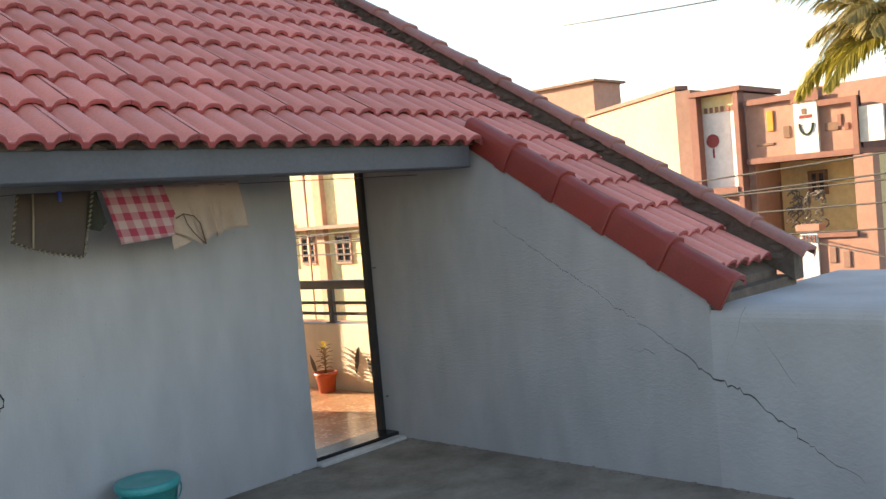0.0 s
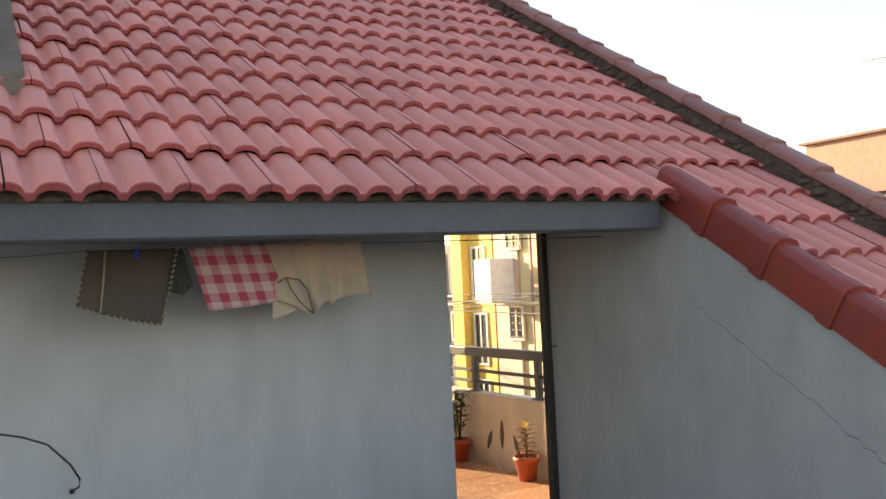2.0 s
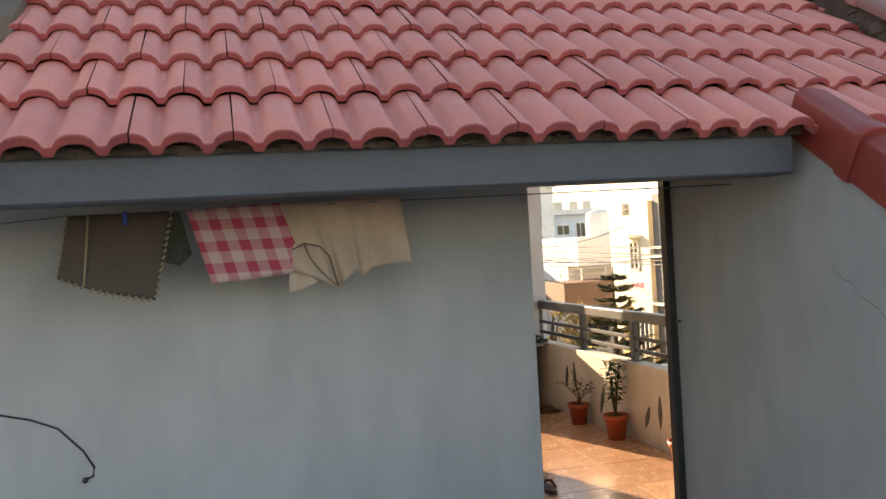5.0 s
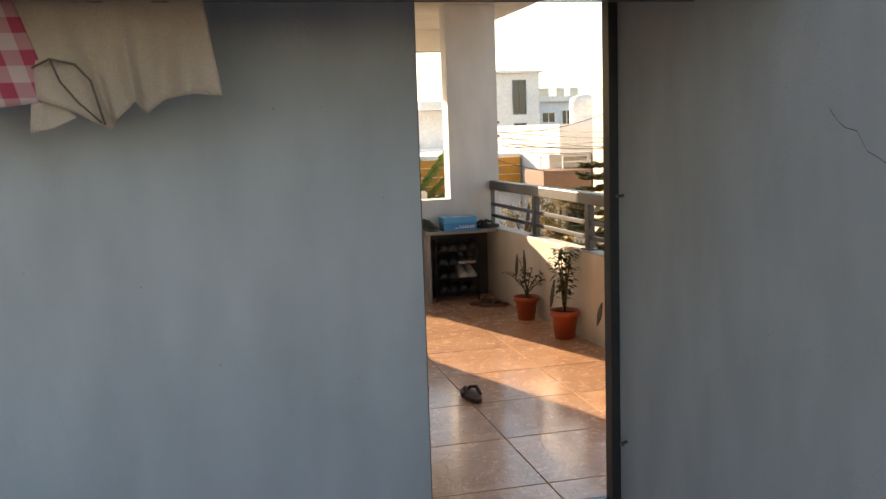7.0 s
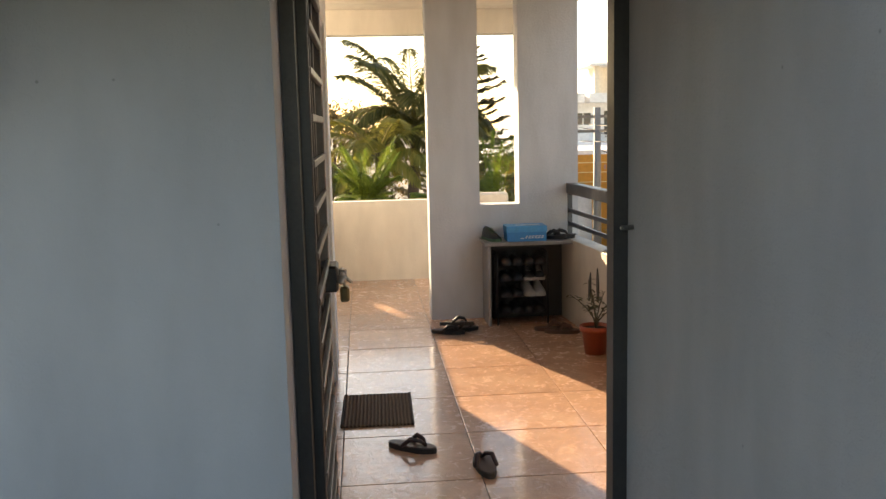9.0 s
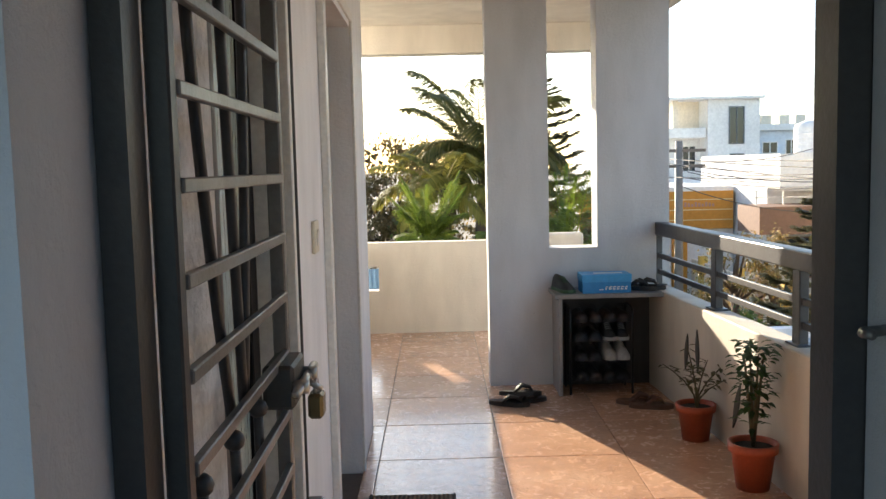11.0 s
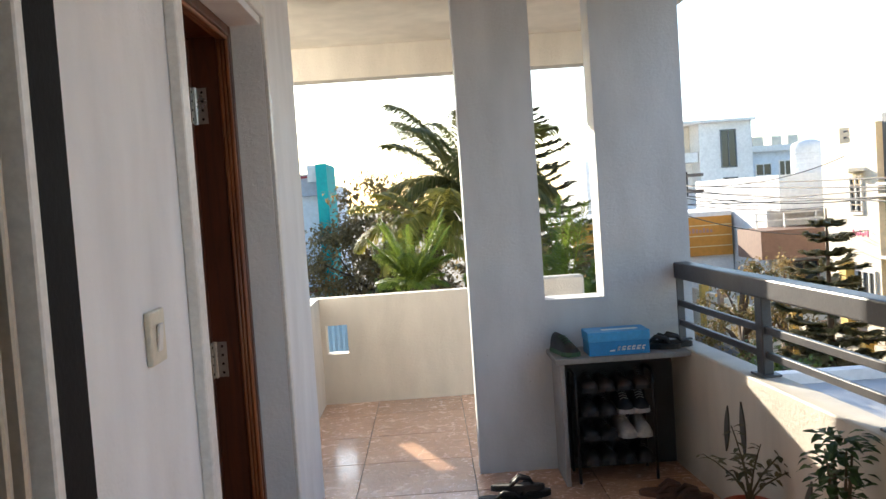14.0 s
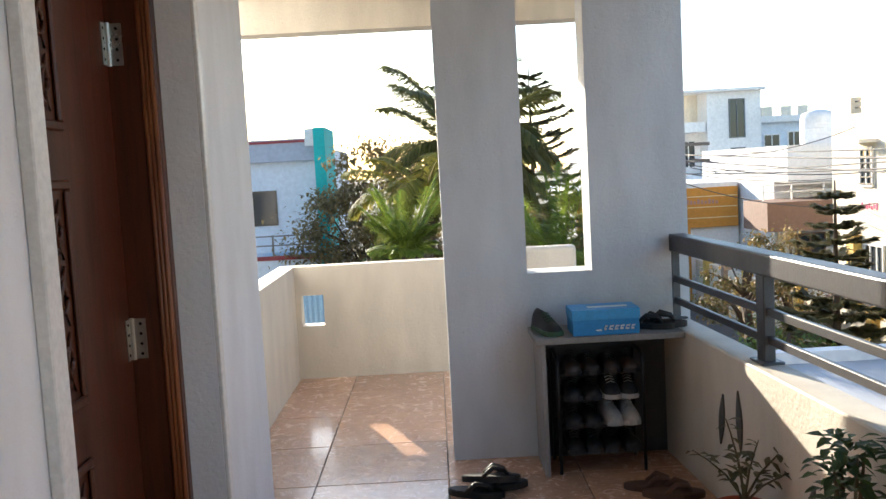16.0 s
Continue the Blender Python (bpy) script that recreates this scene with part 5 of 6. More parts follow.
def palm(at, height, length, count, label, seed, material=None, style=0):
    rnd = random.Random(seed)
    p = root("palm_tree", at, label, "palm tree")
    bm = bmesh.new()
    tube(bm, [(0.05 * math.sin(k), 0.04 * math.cos(2 * k), height * k / 8) for k in range(9)], [0.17 - 0.008 * k for k in range(9)], 10)
    part("trunk", bm, BARK, p, "", True)
    shapes = [frond_mesh("frond", length, r, d, 84, length * 0.30, m, seed + i, 0.022) for i, (r, d, m) in enumerate([((1.05, 0.55, material), (0.62, 0.62, material), (0.25, 0.6, LEAF_PALM_Y)), ((1.35, 0.65, material), (0.9, 0.85, material), (0.4, 0.75, material)), ((1.7, 0.4, material), (1.2, 0.5, material), (0.7, 0.5, material)), ((0.9, 1.0, material), (0.45, 1.0, material), (0.1, 0.9, material))][style])]
    for k in range(count):
        s = k / count
        me = shapes[0 if s < 0.34 else 1 if s < 0.72 else 2]
        ob = new("frond", me)
        ob.parent = p
        ob.matrix_basis = pose(0, 0, height - 0.1 * s, rnd.uniform(-12, 12), rnd.uniform(-10, 14) * 1.0, k * 137.5 + rnd.uniform(-10, 10)) @ Matrix.Scale(rnd.uniform(0.85, 1.1), 4)
    return p


palm((5.0, 22.5, GROUND), 4.85, 2.1, 30, "tall coconut palm with arching backlit fronds", 21, LEAF_COCO, 1)
palm((3.95, 17.5, GROUND), 3.68, 0.66, 30, "young palm with bright upright fronds", 22, LEAF_PALM, 2)
palm((5.98, 17.4, GROUND), 3.05, 1.3, 30, "dense green palm behind the slot opening", 23, LEAF_PALM, 2)
palm((4.2, 20.6, GROUND), 4.35, 1.5, 13, "yellow-green palm fronds before the trees", 24, LEAF_PALM_Y, 0)
palm((12.6, 3.6, GROUND), 6.75, 1.5, 24, "coconut palm with dry yellow fronds beside the pink house", 25, LEAF_STRAW, 0)


def leafy_tree(at, height, spread, label, seed, material, clumps=46, per=120, size=0.13, bottom=0.35):
    rnd = random.Random(seed)
    t = root("tree", at, label, "tree")
    bm = bmesh.new()
    tube(bm, [(0, 0, 0), (0.08, 0.03, height * 0.25), (0.0, 0.1, height * 0.5), (0.1, 0.05, height * 0.8)], [0.16, 0.12, 0.09, 0.03], 8)
    centres = []
    for k in range(clumps):
        a, r = rnd.uniform(0, 6.28), spread * math.sqrt(rnd.random())
        z = height * (bottom + (1 - bottom) * (1 - (r / spread) ** 2 * 0.7) * rnd.random() ** 0.6)
        c = Vector((r * math.cos(a), r * math.sin(a), z))
        centres.append(c)
        if k % 4 == 0:
            s = Vector((0.02, 0.05, height * rnd.uniform(0.25, 0.5)))
            tube(bm, [s, s.lerp(c, 0.5) + Vector((0, 0, 0.1)), c], [0.05, 0.03, 0.012], 5)
    part("trunk", bm, BARK, t, "", True)
    vs, fs = [], []
    for c in centres:
        q = rnd.uniform(0.28, 0.55) * spread / 2.2
        for j in range(per):
            o = Vector((rnd.gauss(0, 1), rnd.gauss(0, 1), rnd.gauss(0, 0.7))) * q * 0.55
            d = Vector((rnd.uniform(-1, 1), rnd.uniform(-1, 1), rnd.uniform(-0.7, 0.5)))
            leaf(vs, fs, c + o, d, Vector((0, 0, 1)), size * rnd.uniform(0.6, 1.3), size * 0.5)
    mesh_part("crown", vs, fs, material, t)
    return t


leafy_tree((3.1, 26.0, GROUND), 5.6, 2.2, "dusty olive-brown leafy tree behind the palms", 31, LEAF_TREE, 120, 260, 0.13, 0.12)
leafy_tree((3.4, 22.5, GROUND), 3.9, 0.85, "green leafy tree beside the blue house", 32, leaf_material("fresh_green_leaf", (0.07, 0.10, 0.02), (0.22, 0.24, 0.05)), 44, 200, 0.11, 0.12)
leafy_tree((7.0, 24.5, GROUND), 4.3, 1.9, "dark leafy tree behind the slot opening", 33, LEAF_TREE, 56, 130, 0.19, 0.15)
leafy_tree((10.9, 24.5, GROUND), 3.5, 1.1, "small street tree with yellow-green and reddish leaves", 34, leaf_material("yellow_red_leaf", (0.10, 0.12, 0.03), (0.34, 0.22, 0.08)), 34, 80, 0.11, 0.25)
leafy_tree((12.4, 26.0, GROUND), 3.1, 1.3, "dull green shrub by the street", 35, LEAF_TREE, 30, 80, 0.11, 0.1)
leafy_tree((9.8, 19.6, GROUND), 2.3, 1.2, "bright green shrub below the balcony", 36, leaf_material("lush_green_leaf", (0.07, 0.12, 0.02), (0.18, 0.26, 0.05)), 30, 80, 0.11, 0.1)
leafy_tree((12.5, 18.6, GROUND), 1.9, 1.0, "bright green hedge plant by the cream house", 37, leaf_material("hedge_leaf", (0.07, 0.13, 0.02), (0.20, 0.28, 0.05)), 24, 80, 0.10, 0.1)


def araucaria(at, height, spread, label, seed, tiers):
    rnd = random.Random(seed)
    t = root("conifer", at, label, "conifer tree")
    bm = bmesh.new()
    tube(bm, [(0, 0, height * k / 6) for k in range(7)], [0.11 - 0.016 * k for k in range(7)], 8)
    part("trunk", bm, BARK, t, "", True)
    for k in range(tiers):
        s = k / tiers
        z, r = height * (0.10 + 0.89 * s), spread * (1 - s) ** 0.8 + 0.14
        gap = height * 0.89 / tiers
        vs, fs = [], []
        bm = bmesh.new()
        for b in range(8):
            a = 6.283 * b / 8 + 0.4 * k + rnd.uniform(-0.15, 0.15)
            u = Vector((math.cos(a), math.sin(a), 0))
            r = (spread * (1 - s) ** 0.8 + 0.14) * rnd.uniform(0.6, 1.08)
            z = height * (0.10 + 0.89 * s) + gap * rnd.uniform(-0.16, 0.16)
            lift = rnd.uniform(-0.08, 0.22)
            pts = [u * (r * q) + Vector((0, 0, z + r * ((0.10 + lift) * q - 0.42 * q * q + 0.42 * q ** 3.2))) for q in (0, 0.2, 0.4, 0.6, 0.8, 1.0)]
            tube(bm, pts, [0.018, 0.014, 0.011, 0.009, 0.006, 0.003], 5)
            for j in range(int(70 + 110 * r)):
                q = rnd.uniform(0.12, 1)
                p = u * (r * q) + Vector((0, 0, z + r * ((0.10 + lift) * q - 0.42 * q * q + 0.42 * q ** 3.2)))
                side = Vector((-u.y, u.x, 0)) * rnd.choice((-1, 1))
                leaf(vs, fs, p, u * 0.9 + side * rnd.uniform(0.4, 1.0) + Vector((0, 0, rnd.uniform(0.0, 0.5))), Vector((0, 0, 1)), rnd.uniform(0.14, 0.28) * (0.55 + 0.6 * r / spread), 0.085)
        me = bpy.data.meshes.new("tmp")
        bm.to_mesh(me)
        bm.free()
        off = len(vs)
        vs += [v.co.copy() for v in me.vertices]
        fs += [tuple(i + off for i in p.vertices) for p in me.polygons]
        bpy.data.meshes.remove(me)
        mesh_part("branch_whorl", vs, fs, LEAF_CONIFER, t)
    return t


araucaria((11.85, 22.3, GROUND), 4.15, 1.35, "layered young araucaria conifer by the street", 41, 13)
araucaria((6.8, 27.5, GROUND), 7.2, 2.6, "tall dark araucaria conifer behind the house", 42, 22)


# ---- houses across the street ----
def house_mat(name, col, dark=None):
    return surface(name, col, dark or tuple(c * 0.72 for c in col), 0.5, 9, 0.55, 0.8, 0.1)


H_CREAM = house_mat("cream_house_paint", (0.80, 0.72, 0.58))
H_WHITE = house_mat("white_house_paint", (0.82, 0.81, 0.79))
H_YELLOW = house_mat("yellow_house_paint", (0.72, 0.50, 0.12))
H_PALE = house_mat("pale_yellow_paint", (0.76, 0.64, 0.36))
H_PINK = house_mat("salmon_paint", (0.43, 0.25, 0.20), (0.22, 0.13, 0.11))
H_SAND = house_mat("sand_paint", (0.46, 0.32, 0.225), (0.31, 0.21, 0.15))
H_ORANGE = house_mat("orange_paint", (0.60, 0.27, 0.04))
H_BROWN = house_mat("brown_paint", (0.22, 0.13, 0.09))
H_BLUE = house_mat("pale_blue_paint", (0.68, 0.73, 0.80))
H_TEAL = house_mat("turquoise_paint", (0.04, 0.45, 0.43))
H_GREY = house_mat("slate_grey_cladding", (0.16, 0.17, 0.18))
H_RED = house_mat("maroon_trim", (0.30, 0.06, 0.06))


def wall_part(h, name, mat, *b, bevel=0.0):
    return part(name, boxed(*b, bevel=bevel), mat, h)


def window_on(h, face, a0, a1, z0, z1, at, mat=None, bars=0, hood=False, mull=1):
    """A window on a face: '-x' lies at x = at and runs along y; '-y' lies at y = at and runs along x."""
    mat = mat or WHITE_TRIM
    def put(bm, p0, p1, d0, d1, c0, c1):
        if face == "-x":
            box(bm, at + d0, at + d1, p0, p1, c0, c1)
        else:
            box(bm, p0, p1, at + d0, at + d1, c0, c1)
    w = 0.05
    bm = bmesh.new()
    for p0, p1, c0, c1 in ((a0, a1, z0, z0 + w), (a0, a1, z1 - w, z1), (a0, a0 + w, z0 + w, z1 - w), (a1 - w, a1, z0 + w, z1 - w)):
        put(bm, p0, p1, -0.05, 0.02, c0, c1)
    for k in range(mull):
        c = a0 + (a1 - a0) * (k + 1) / (mull + 1)
        put(bm, c - 0.02, c + 0.02, -0.045, 0.02, z0 + w, z1 - w)
    win = part("window", bm, mat, h)
    bm = bmesh.new()
    put(bm, a0 + w, a1 - w, -0.012, 0.01, z0 + w, z1 - w)
    part("pane", bm, PANE, win)
    if bars:
        bm = bmesh.new()
        for k in range(bars):
            c = z0 + (z1 - z0) * (k + 0.5) / bars
            put(bm, a0, a1, -0.07, -0.056, c - 0.012, c + 0.012)
        tagged(part("grille", bm, STEEL_GREY, win), "", "", "", "stuff")
    if hood:
        bm = bmesh.new()
        put(bm, a0 - 0.15, a1 + 0.15, -0.4, 0.0, z1 + 0.08, z1 + 0.16)
        part("hood", bm, mat, win)
    return win


G = GROUND
# cream house
h = root("cream_house", (0, 0, 0), "cream two-storey house with a roof parapet and dark bay", "house")
wall_part(h, "wall", H_CREAM, 14.0, 21, 24.5, 27.2, G, 2.2)
for y0, y1 in ((26.2, 27.2), (24.5, 25.3)):
    wall_part(h, "parapet", H_CREAM, 14.0, 14.25, y0, y1, 2.201, 2.58)
for z in (2.32, 2.46):
    wall_part(h, "parapet_rail", STEEL_GREY, 14.1, 14.14, 25.3, 26.2, z, z + 0.04)
window_on(h, "-x", 25.15, 25.75, 0.55, 1.45, 14.0, WHITE_TRIM, 6, True)
window_on(h, "-x", 24.7, 25.6, -1.9, -0.7, 14.0, WHITE_TRIM, 0, False, 2)
wall_part(h, "pillar", H_YELLOW, 13.8, 14.0, 25.75, 26.1, G, -0.55)
bm = bmesh.new()
for k in range(7):
    box(bm, 13.988, 13.999, 25.0 + 0.11 * k, 25.07 + 0.11 * k, 0.05 + 0.03 * (k % 2), 0.20 - 0.03 * (k % 3))
part("sign", bm, simple("pink_sign_paint", (0.62, 0.05, 0.16), 0.6), h, "pink painted sign as plain strokes")
wall_part(h, "bay", H_GREY, 14.15, 18, 23.25, 24.5, G, 2.75)
for z in (0.95, 1.2, -0.4):
    wall_part(h, "bay_band", WHITE_TRIM, 13.95, 14.15, 23.25, 24.5, z, z + 0.06)
window_on(h, "-x", 23.5, 24.0, -0.1, 0.75, 14.15)

# yellow apartment house
h = root("yellow_house", (0, 0, 0), "yellow apartment house with tall white-framed windows", "house")
wall_part(h, "wall", H_PALE, 14.1, 17, 13.2, 19.7, G, 3.3)
wall_part(h, "wall", H_PALE, 14.1, 17, 19.702, 23.2, G, 4.6)
wall_part(h, "pilaster", H_YELLOW, 13.75, 14.1, 22.6, 23.2, G, 4.6)
wall_part(h, "stair_bay", H_YELLOW, 14.0, 14.1, 21.3, 22.6, G, 4.6)
for z0, z1 in ((1.1, 2.6), (-0.7, 0.75), (-2.5, -1.1)):
    window_on(h, "-x", 21.68, 22.4, z0, z1, 14.0, WHITE_TRIM, 0, False, 1)
wall_part(h, "recess", house_mat("rose_beige_paint", (0.56, 0.42, 0.34)), 14.02, 14.1, 20.1, 21.25, G, 4.6)
wall_part(h, "balcony_box", H_WHITE, 13.3, 14.02, 20.3, 21.1, 1.05, 2.2)
window_on(h, "-x", 19.9, 20.6, 0.05, 0.95, 14.02, H_CREAM, 5, True)
window_on(h, "-x", 19.9, 20.6, 2.4, 3.2, 14.02, H_CREAM, 5, True)
for y in (18.9, 17.2, 15.2):
    wall_part(h, "column", house_mat("pink_column_paint", (0.58, 0.33, 0.22)), 13.95, 14.1, y - 0.14, y + 0.14, G, 3.3)
for y in (17.85, 16.5, 14.4):
    for z in (0.55, -1.8):
        window_on(h, "-x", y - 0.28, y + 0.28, z, z + 0.72, 14.1, H_PINK, 5, False)
for z in (1.42, -0.9):
    wall_part(h, "sunshade", H_PINK, 13.6, 14.1, 13.8, 18.75, z, z + 0.08)
bm = bmesh.new()
for y in (19.3, 22.9, 17.6):
    tube(bm, [(13.92, y, 3.2), (13.92, y + 0.02, 1.0), (13.92, y, G)], 0.04, 8)
part("downpipe", bm, H_PINK, h, "", True)

# white three-storey building
h = root("white_building", (0, 0, 0), "white three-storey building with a stair tower", "building")
wall_part(h, "wall", H_WHITE, 12.0, 17.3, 48.6, 56, G, 3.0)
wall_part(h, "stair_tower", H_WHITE, 17.2, 19.7, 47.3, 50, G, 4.35)
wall_part(h, "roof_slab", H_WHITE, 15.2, 19.8, 46.9, 51, 4.351, 4.47)
wall_part(h, "wing", H_BLUE, 19.7, 22.0, 48.4, 55, G, 2.85)
wall_part(h, "wing_roof", H_WHITE, 19.72, 22.6, 48.0, 55.2, 2.851, 3.15)
for x0, x1, z0, z1, at in ((18.2, 18.95, 2.2, 4.0, 47.3), (18.25, 18.95, 0.05, 1.75, 47.3)):
    window_on(h, "-y", x0, x1, z0, z1, at, H_GREY)
for x0, x1, z0, z1 in ((16.3, 17.0, 0.9, 2.2), (14.8, 15.7, 1.4, 2.1), (16.2, 17.0, -1.3, -0.7), (14.6, 15.4, -1.4, -0.8)):
    window_on(h, "-y", x0, x1, z0, z1, 48.6, H_WHITE)
for x0, x1, z0, z1 in ((20.2, 21.0, 1.7, 2.3), (21.35, 21.95, 1.0, 2.4), (20.1, 20.6, 0.0, 0.4)):
    window_on(h, "-y", x0, x1, z0, z1, 48.4, H_WHITE)
for x in (13.2, 15.3):
    wall_part(h, "balcony", H_WHITE, x, x + 1.85, 47.4, 48.6, 2.55, 3.02)
wall_part(h, "balcony", H_BLUE, 13.2, 17.15, 47.4, 48.6, 0.0, 0.6)
wall_part(h, "roof_column", H_CREAM, 15.6, 15.85, 47.6, 47.85, 3.03, 4.35)
wall_part(h, "roof_room", H_CREAM, 15.9, 17.19, 48.8, 50, 3.03, 4.35)
for x in (20.2, 21.1, 21.9):
    wall_part(h, "parapet_block", H_CREAM, x, x + 0.5, 48.5, 49, 3.151, 3.6)

# orange shop and the white house with the brown balcony
h = root("orange_shop", (0, 0, 0), "white street building with an orange painted front band", "building")
wall_part(h, "wall", H_WHITE, 9.0, 14.35, 35.0, 42, G, 0.55)
wall_part(h, "front_band", H_ORANGE, 9.0, 14.3, 34.85, 35.0, -0.9, 0.40)
for z in (-0.6, -0.25, 0.1):
    wall_part(h, "strip", H_PALE, 9.0, 14.3, 34.82, 34.85, z, z + 0.03)
wall_part(h, "pillar", H_ORANGE, 12.2, 12.7, 34.8, 35.0, G, -0.9)
bm = bmesh.new()
for k in range(9):
    box(bm, 12.6 + 0.12 * k, 12.68 + 0.12 * k, 34.835, 34.849, -0.13, 0.03 - 0.03 * (k % 3))
part("sign", bm, H_PINK, h, "faded red sign as plain strokes")
h = root("white_house", (0, 0, 0), "white house with a brown balcony front", "house")
wall_part(h, "wall", H_WHITE, 14.4, 20, 32.0, 40, G, 0.55)
wall_part(h, "upper_storey", H_WHITE, 14.42, 20, 31.0, 39, 0.551, 1.60)
wall_part(h, "balcony", H_BROWN, 13.45, 18, 30.0, 31.9, -0.75, 0.06)
for z in (0.3, 0.5):
    wall_part(h, "balcony_rail", WHITE_TRIM, 13.45, 18, 30.45, 30.5, z, z + 0.03)
for x in (13.5, 14.3, 15.2, 16.1, 17.0):
    wall_part(h, "rail_post", WHITE_TRIM, x, x + 0.04, 30.45, 30.5, 0.1, 0.5)
window_on(h, "-y", 15.0, 15.9, -2.3, -1.0, 32.0, H_BROWN)
window_on(h, "-y", 16.6, 17.6, -2.3, -1.0, 32.0, H_BROWN)
tk = root("water_tank", (16.1, 30.9, 0), "white plastic water tank on a roof", "water tank")
bm = bmesh.new()
lathe(bm, [(0.5, 2.15), (0.5, 2.9), (0.46, 3.05), (0.2, 3.15), (0.001, 3.17)], 20)
for k in range(4):
    lathe(bm, [(0.50, 2.25 + 0.16 * k), (0.52, 2.28 + 0.16 * k), (0.50, 2.31 + 0.16 * k)], 20)
part("tank_body", bm, H_WHITE, tk, "", True)
tk.location = (15.75, 32.0, -0.55)
ds = root("satellite_dish", (14.4, 24.0, 2.75), "grey satellite dish on a roof edge", "satellite dish")
bm = bmesh.new()
lathe(bm, [(0.001, -0.10), (0.2, -0.07), (0.34, 0.0), (0.35, 0.0), (0.2, -0.085), (0.001, -0.115)], 20)
o = part("dish", bm, H_GREY, ds, "", True)
o.matrix_basis = pose(0, 0, 0.65, 50, 0, 30)
bm = bmesh.new()
cyl(bm, (0, 0, 0), (0, 0, 0.6), 0.025)
part("mast", bm, STEEL_GREY, ds)

# blue house behind the trees
h = root("blue_house", (0, 0, 0), "pale blue house with a turquoise corner fin", "house")
wall_part(h, "wall", H_BLUE, -7, 1.519, 28.0, 36, G, 2.2)
wall_part(h, "parapet", house_mat("lilac_grey_paint", (0.42, 0.45, 0.52)), -7, 1.51, 27.8, 28.0, 1.85, 2.4)
wall_part(h, "parapet_line", H_RED, -7, 1.51, 27.77, 27.8, 2.3, 2.36)
wall_part(h, "fin", H_TEAL, 1.52, 1.79, 27.4, 29.5, G, 2.62)
wall_part(h, "fin_cap", H_WHITE, 1.27, 1.518, 27.7, 28.4, 2.2, 2.62)
window_on(h, "-y", -0.75, 0.45, 0.28, 1.15, 28.0, BLACK_GRANITE)
wall_part(h, "balcony", H_BLUE, -7, 1.5, 26.6, 28.0, -1.2, -0.40)
wall_part(h, "balcony_line", H_RED, -7, 1.5, 26.57, 26.6, -0.47, -0.37)
for z in (-0.14, 0.08):
    wall_part(h, "rail_bar", STEEL_GREY, -7, 1.5, 26.62, 26.66, z, z + 0.03)
for k in range(12):
    wall_part(h, "rail_post", STEEL_GREY, -6.5 + 0.7 * k, -6.46 + 0.7 * k, 26.62, 26.66, -0.40, 0.12)

# pink house
H_STAIN = house_mat("rain_stained_salmon", (0.33, 0.19, 0.15), (0.12, 0.08, 0.07))
H_TRIM = house_mat("brick_red_trim", (0.26, 0.125, 0.10), (0.22, 0.11, 0.09))
H_SALMON = house_mat("bright_salmon_paint", (0.40, 0.225, 0.175), (0.29, 0.165, 0.13))
h = root("pink_house", (0, 0, 0), "weathered salmon-pink house with balconies and painted panels", "house")
bm = bmesh.new()
prism(bm, [(14.02, 7.52), (16.2, 10.75), (22, 10.75), (22, 7.52)], "z", G, 3.30)
part("side_wall", bm, H_SAND, h, "sand-coloured side wall")
bm = bmesh.new()
prism(bm, [(13.94, 7.50), (16.15, 10.80), (16.4, 10.70), (14.2, 7.40)], "z", 3.301, 3.37)
part("side_coping", bm, H_TRIM, h)
wall_part(h, "roof_room", H_SALMON, 16.8, 17.9, 10.95, 13.2, 3.0, 4.12)
wall_part(h, "roof_room_slab", H_BROWN, 16.7, 18.0, 10.85, 13.3, 4.121, 4.17)
wall_part(h, "corner_pier", H_STAIN, 13.95, 15, 7.24, 7.518, G, 3.27)
wall_part(h, "bay_wall", H_SALMON, 14.12, 15.5, 6.40, 7.239, G, 3.1)
wall_part(h, "bay_frame", H_TRIM, 13.88, 14.119, 7.11, 7.238, 1.55, 3.12)
wall_part(h, "bay_frame", H_TRIM, 13.88, 14.119, 6.40, 6.48, 1.2, 3.12)
wall_part(h, "bay_cap", H_TRIM, 13.84, 15.5, 6.34, 7.238, 3.121, 3.20)
wall_part(h, "bay_foot", H_TRIM, 13.86, 14.119, 6.481, 7.109, 1.50, 1.60)
wall_part(h, "bay_panel", H_WHITE, 14.07, 14.119, 6.482, 7.108, 1.601, 2.84)
wall_part(h, "bay_head", H_PALE, 14.06, 14.119, 6.482, 7.108, 2.841, 3.11)
for k in range(6):
    part("panel_slot", boxed(14.045, 14.0595, 6.53 + 0.095 * k, 6.585 + 0.095 * k, 2.84, 2.93), H_TRIM, h)
bm = bmesh.new()
bmesh.ops.create_cone(bm, cap_ends=True, segments=14, radius1=0.115, radius2=0.10, depth=0.012, matrix=pose(14.063, 6.95, 2.38, 0, 90, 0))
part("panel_motif", bm, H_RED, h, "red flower-like motif")
part("motif_stalk", boxed(14.06, 14.069, 6.935, 6.965, 2.10, 2.262), H_RED, h)
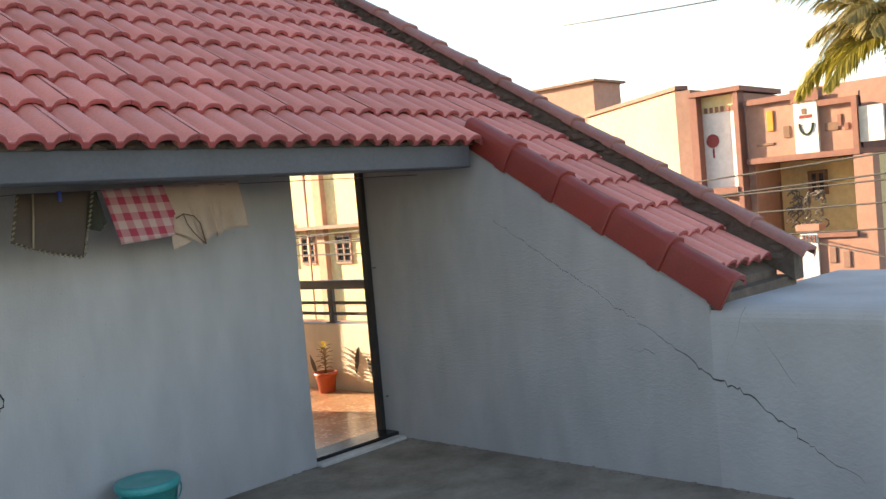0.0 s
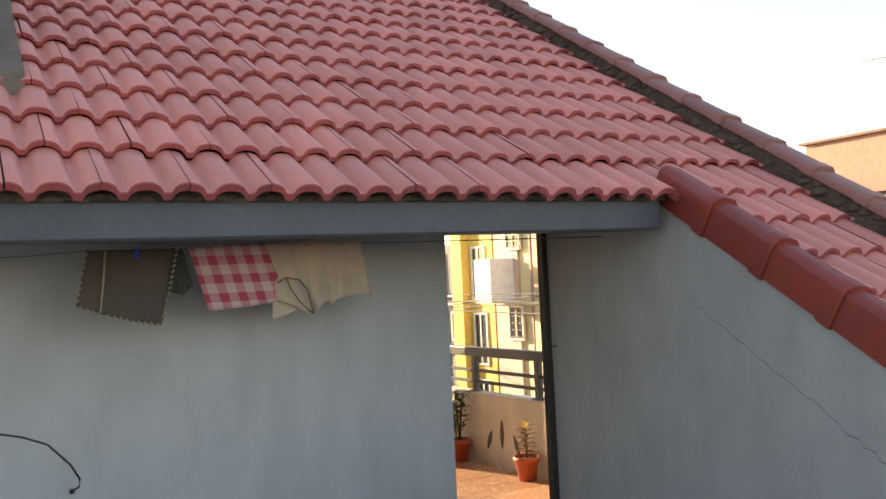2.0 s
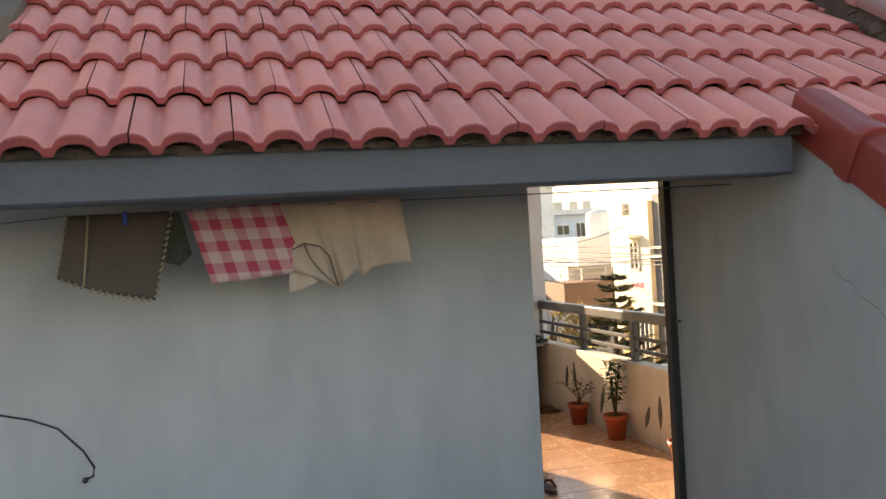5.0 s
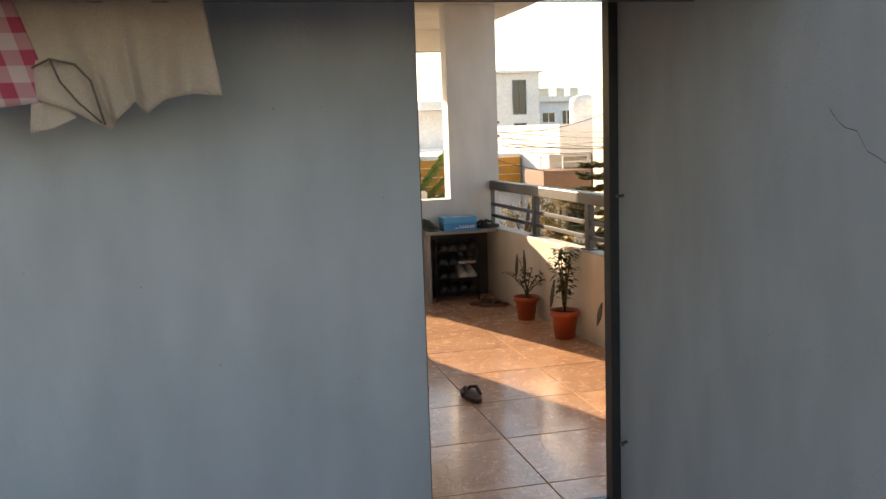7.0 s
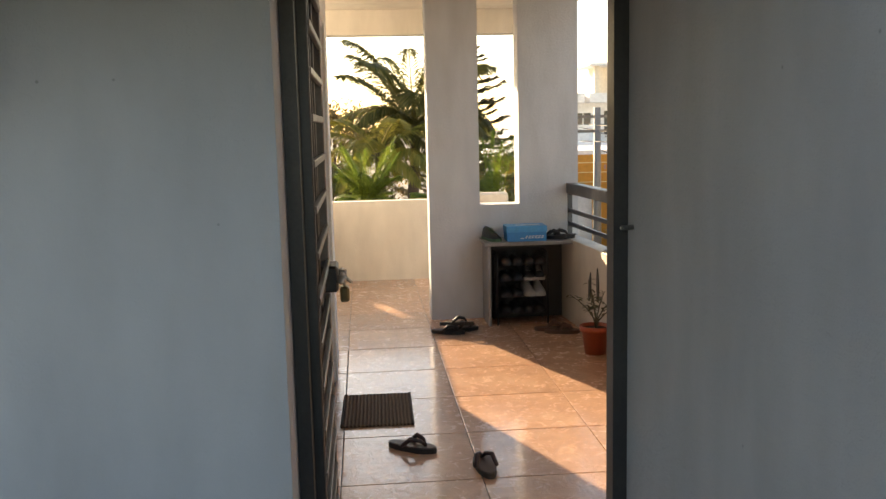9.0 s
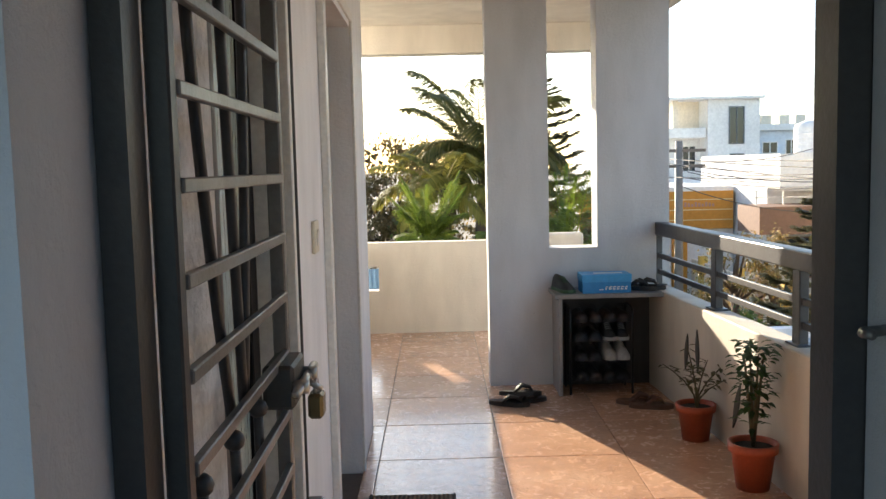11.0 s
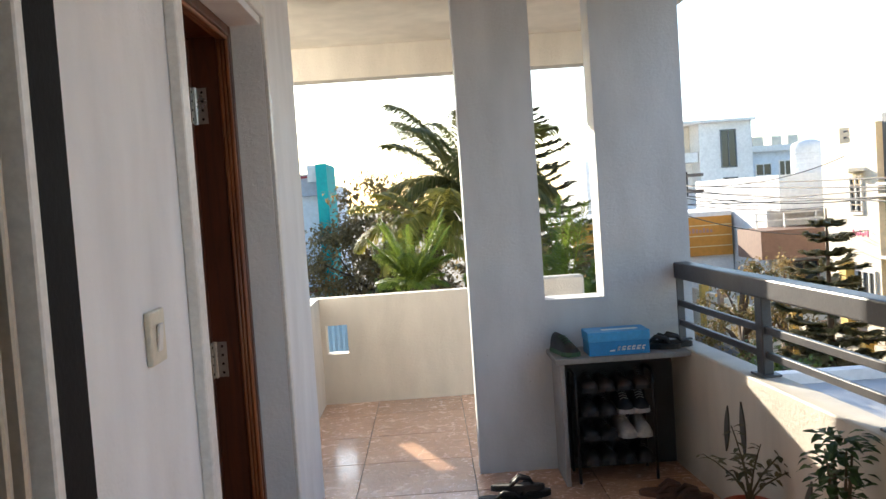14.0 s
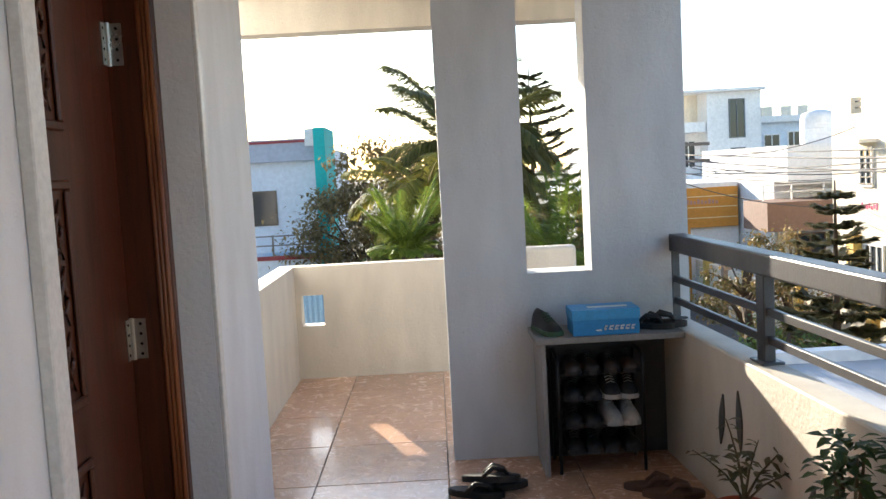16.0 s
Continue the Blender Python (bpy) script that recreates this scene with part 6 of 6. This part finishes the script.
# upper balcony: frames, sunk panels with ornaments, the white crest panel
wall_part(h, "balcony_front", H_SALMON, 14.02, 14.12, 4.62, 6.339, 2.02, 2.86)
for y0, y1, z0, z1 in ((4.62, 6.339, 1.93, 2.02), (5.58, 6.339, 2.861, 2.95), (4.62, 5.18, 2.70, 2.79), (4.62, 4.70, 2.02, 2.70)):
    wall_part(h, "balcony_trim", H_TRIM, 13.93, 14.13, y0, y1, z0, z1)
wall_part(h, "crest_panel", H_WHITE, 13.95, 14.019, 5.20, 5.55, 1.98, 2.80)
wall_part(h, "crest_cap", H_TRIM, 13.92, 14.13, 5.16, 5.577, 2.801, 2.99)
part("crest_roof", boxed(13.944, 13.9495, 5.28, 5.47, 2.55, 2.60), H_RED, h, "dark red painted ornament")
part("crest_bird", boxed(13.944, 13.9495, 5.36, 5.43, 2.61, 2.70), H_BROWN, h, "dark painted ornament")
bm = bmesh.new()
tube(bm, [(13.946, 5.375 + 0.10 * math.cos(t), 2.47 - 0.17 * math.sin(t)) for t in [math.pi * k / 14 for k in range(15)]], 0.018, 6)
part("crest_garland", bm, house_mat("dark_green_paint", (0.06, 0.08, 0.05)), h, "dark green painted garland", True)
for y, z, w2, h2, mat in ((5.95, 2.58, 0.05, 0.16, H_ORANGE), (6.05, 2.22, 0.14, 0.02, H_BROWN), (5.70, 2.38, 0.05, 0.09, H_BROWN), (5.02, 2.38, 0.10, 0.06, H_BROWN), (4.90, 2.46, 0.03, 0.09, H_TRIM), (4.80, 2.36, 0.03, 0.05, H_TRIM)):
    part("ornament", boxed(14.0, 14.0195, y - w2, y + w2, z - h2, z + h2, bevel=0.004), mat, h)
wall_part(h, "balcony_floor", H_TRIM, 14.131, 17, 4.62, 6.339, 1.95, 2.015)
wall_part(h, "upper_wall", H_SALMON, 16.0, 21, 3.0, 6.40, G, 3.2)
wall_part(h, "balcony_end", H_WHITE, 13.98, 14.05, 4.28, 4.615, 2.10, 2.62)
# open veranda below it
wall_part(h, "veranda_wall", H_PALE, 15.1, 15.3, 4.2, 6.37, G, 1.93)
wall_part(h, "veranda_side", H_SALMON, 14.1, 15.1, 6.28, 6.39, G, 1.93)
wall_part(h, "veranda_end", H_PALE, 14.4, 15.1, 4.56, 4.64, G, 1.93)
wall_part(h, "veranda_pillar", H_SALMON, 13.95, 14.25, 4.45, 4.72, G, 1.929)
window_on(h, "-x", 6.28, 6.62, 0.75, 1.62, 15.05, H_BROWN, 4)
window_on(h, "-x", 5.50, 5.80, 1.35, 1.75, 15.05, H_BROWN)
wall_part(h, "lower_balcony", H_SALMON, 13.95, 14.1, 4.72, 6.27, -0.6, 0.72)
wall_part(h, "lower_coping", H_TRIM, 13.9, 14.15, 4.72, 5.3, 0.721, 0.80)
wall_part(h, "lower_panel", H_WHITE, 13.90, 13.949, 5.30, 5.56, -0.4, 0.83)
wall_part(h, "lower_panel_cap", H_SALMON, 13.86, 14.12, 5.25, 5.61, 0.831, 0.93)
for k in range(4):
    part("panel_slot", boxed(13.885, 13.8995, 5.33 + 0.055 * k, 5.36 + 0.055 * k, 0.66, 0.77), H_TRIM, h)
for y, z in ((5.10, 0.45), (4.90, 0.38)):
    part("ornament", boxed(13.93, 13.9495, y - 0.05, y + 0.05, z - 0.12, z + 0.12, bevel=0.004), H_STAIN, h)
bm = bmesh.new()
rnd = random.Random(77)
for k in range(60):
    y, z = rnd.uniform(5.28, 5.82), rnd.uniform(0.88, 1.42)
    r = rnd.uniform(0.03, 0.07)
    tube(bm, [(14.2, y + r * math.cos(t), z + r * math.sin(t)) for t in [0.9 * q for q in range(6)]], 0.011, 4)
tagged(part("veranda_screen", bm, STEEL_GREY, h, "", True), "dark wrought-iron screen", "", "", "stuff")

# porch slab, compound walls, pole and wires
h = root("porch_slab", (0, 0, 0), "pale grey porch roof slab just beyond the rail", "roof slab")
wall_part(h, "slab", LEDGE, 6.9, 9.4, 5.2, 13.1, -0.55, -0.38)
wall_part(h, "rim", H_WHITE, 6.9, 9.4, 13.1, 13.25, -0.6, -0.28)
wall_part(h, "rim", H_WHITE, 9.4, 9.55, 5.2, 13.25, -0.6, -0.28)
for k in range(4):
    wall_part(h, "column", H_WHITE, 9.2, 9.5, 5.4 + 2.6 * k, 5.7 + 2.6 * k, G, -0.6)
h = root("compound_wall", (0, 0, 0), "cream compound wall with yellow piers along the street", "boundary wall")
for k in range(14):
    y = 14 + 1.8 * k
    wall_part(h, "panel", H_CREAM, 12.9, 13.05, y + 0.26, y + 1.55, G, -1.95)
    wall_part(h, "pier", H_YELLOW if k % 2 else H_SAND, 12.85, 13.1, y, y + 0.25, G, -1.75)
h = root("street_wall", (0, 0, 0), "weathered cream wall along the near side of the street", "boundary wall")
for k in range(9):
    y = 15.2 + 2.0 * k
    wall_part(h, "panel", H_CREAM, 8.0, 8.15, y + 0.26, y + 1.75, G, -1.9)
    wall_part(h, "pier", H_SAND, 7.95, 8.2, y, y + 0.25, G, -1.7)
pl = root("utility_pole", (9.6, 24.5, G), "grey concrete utility pole with crossarms", "utility pole")
bm = bmesh.new()
cyl(bm, (0, 0, 0), (0, 0, 5.2), 0.12, 0.08, 10)
part("pole", bm, GREY_STONE, pl, "", True)
for z in (4.6, 4.95):
    part("crossarm", boxed(-0.6, 0.6, -0.04, 0.04, z, z + 0.07), STEEL_GREY, pl)
WIRE = simple("weathered_wire", (0.10, 0.095, 0.09), 0.7)


def wire(a, b, sag):
    a, b = Vector(a), Vector(b)
    e = root("power_line", (0, 0, 0), "thin sagging power line over the street", "power line", "street wires")
    bm = bmesh.new()
    tube(bm, [a.lerp(b, k / 16) - Vector((0, 0, sag * 4 * (k / 16) * (1 - k / 16))) for k in range(17)], 0.011, 5)
    part("strand", bm, WIRE, e, "", True)


for k, (x, z) in enumerate(((9.0, 1.45), (9.4, 1.5), (10.2, 1.5), (9.2, 1.1), (10.1, 1.1))):
    wire((x, 24.5, z), (11.2 + 0.25 * k, -14, 1.6 + 0.45 * k), 0.5)
for z0, y1, z1 in ((1.5, 26.0, 1.9), (1.3, 22.0, 1.1), (1.1, 30.5, 0.8), (0.9, 25.0, 0.2)):
    wire((9.6, 24.5, z0), (14.0 if y1 < 27 else 17, y1, z1), 0.25)
wire((9.8, 24.5, 1.4), (22, 46, 1.5), 0.4)
wire((9.8, 24.5, 1.2), (22, 46, 0.9), 0.4)
wire((13.4, 8.5, 1.6), (12.0, -6, -1.2), 0.3)
wire((13.0, 9.0, 4.6), (12.5, -8.0, 4.4), 0.3)
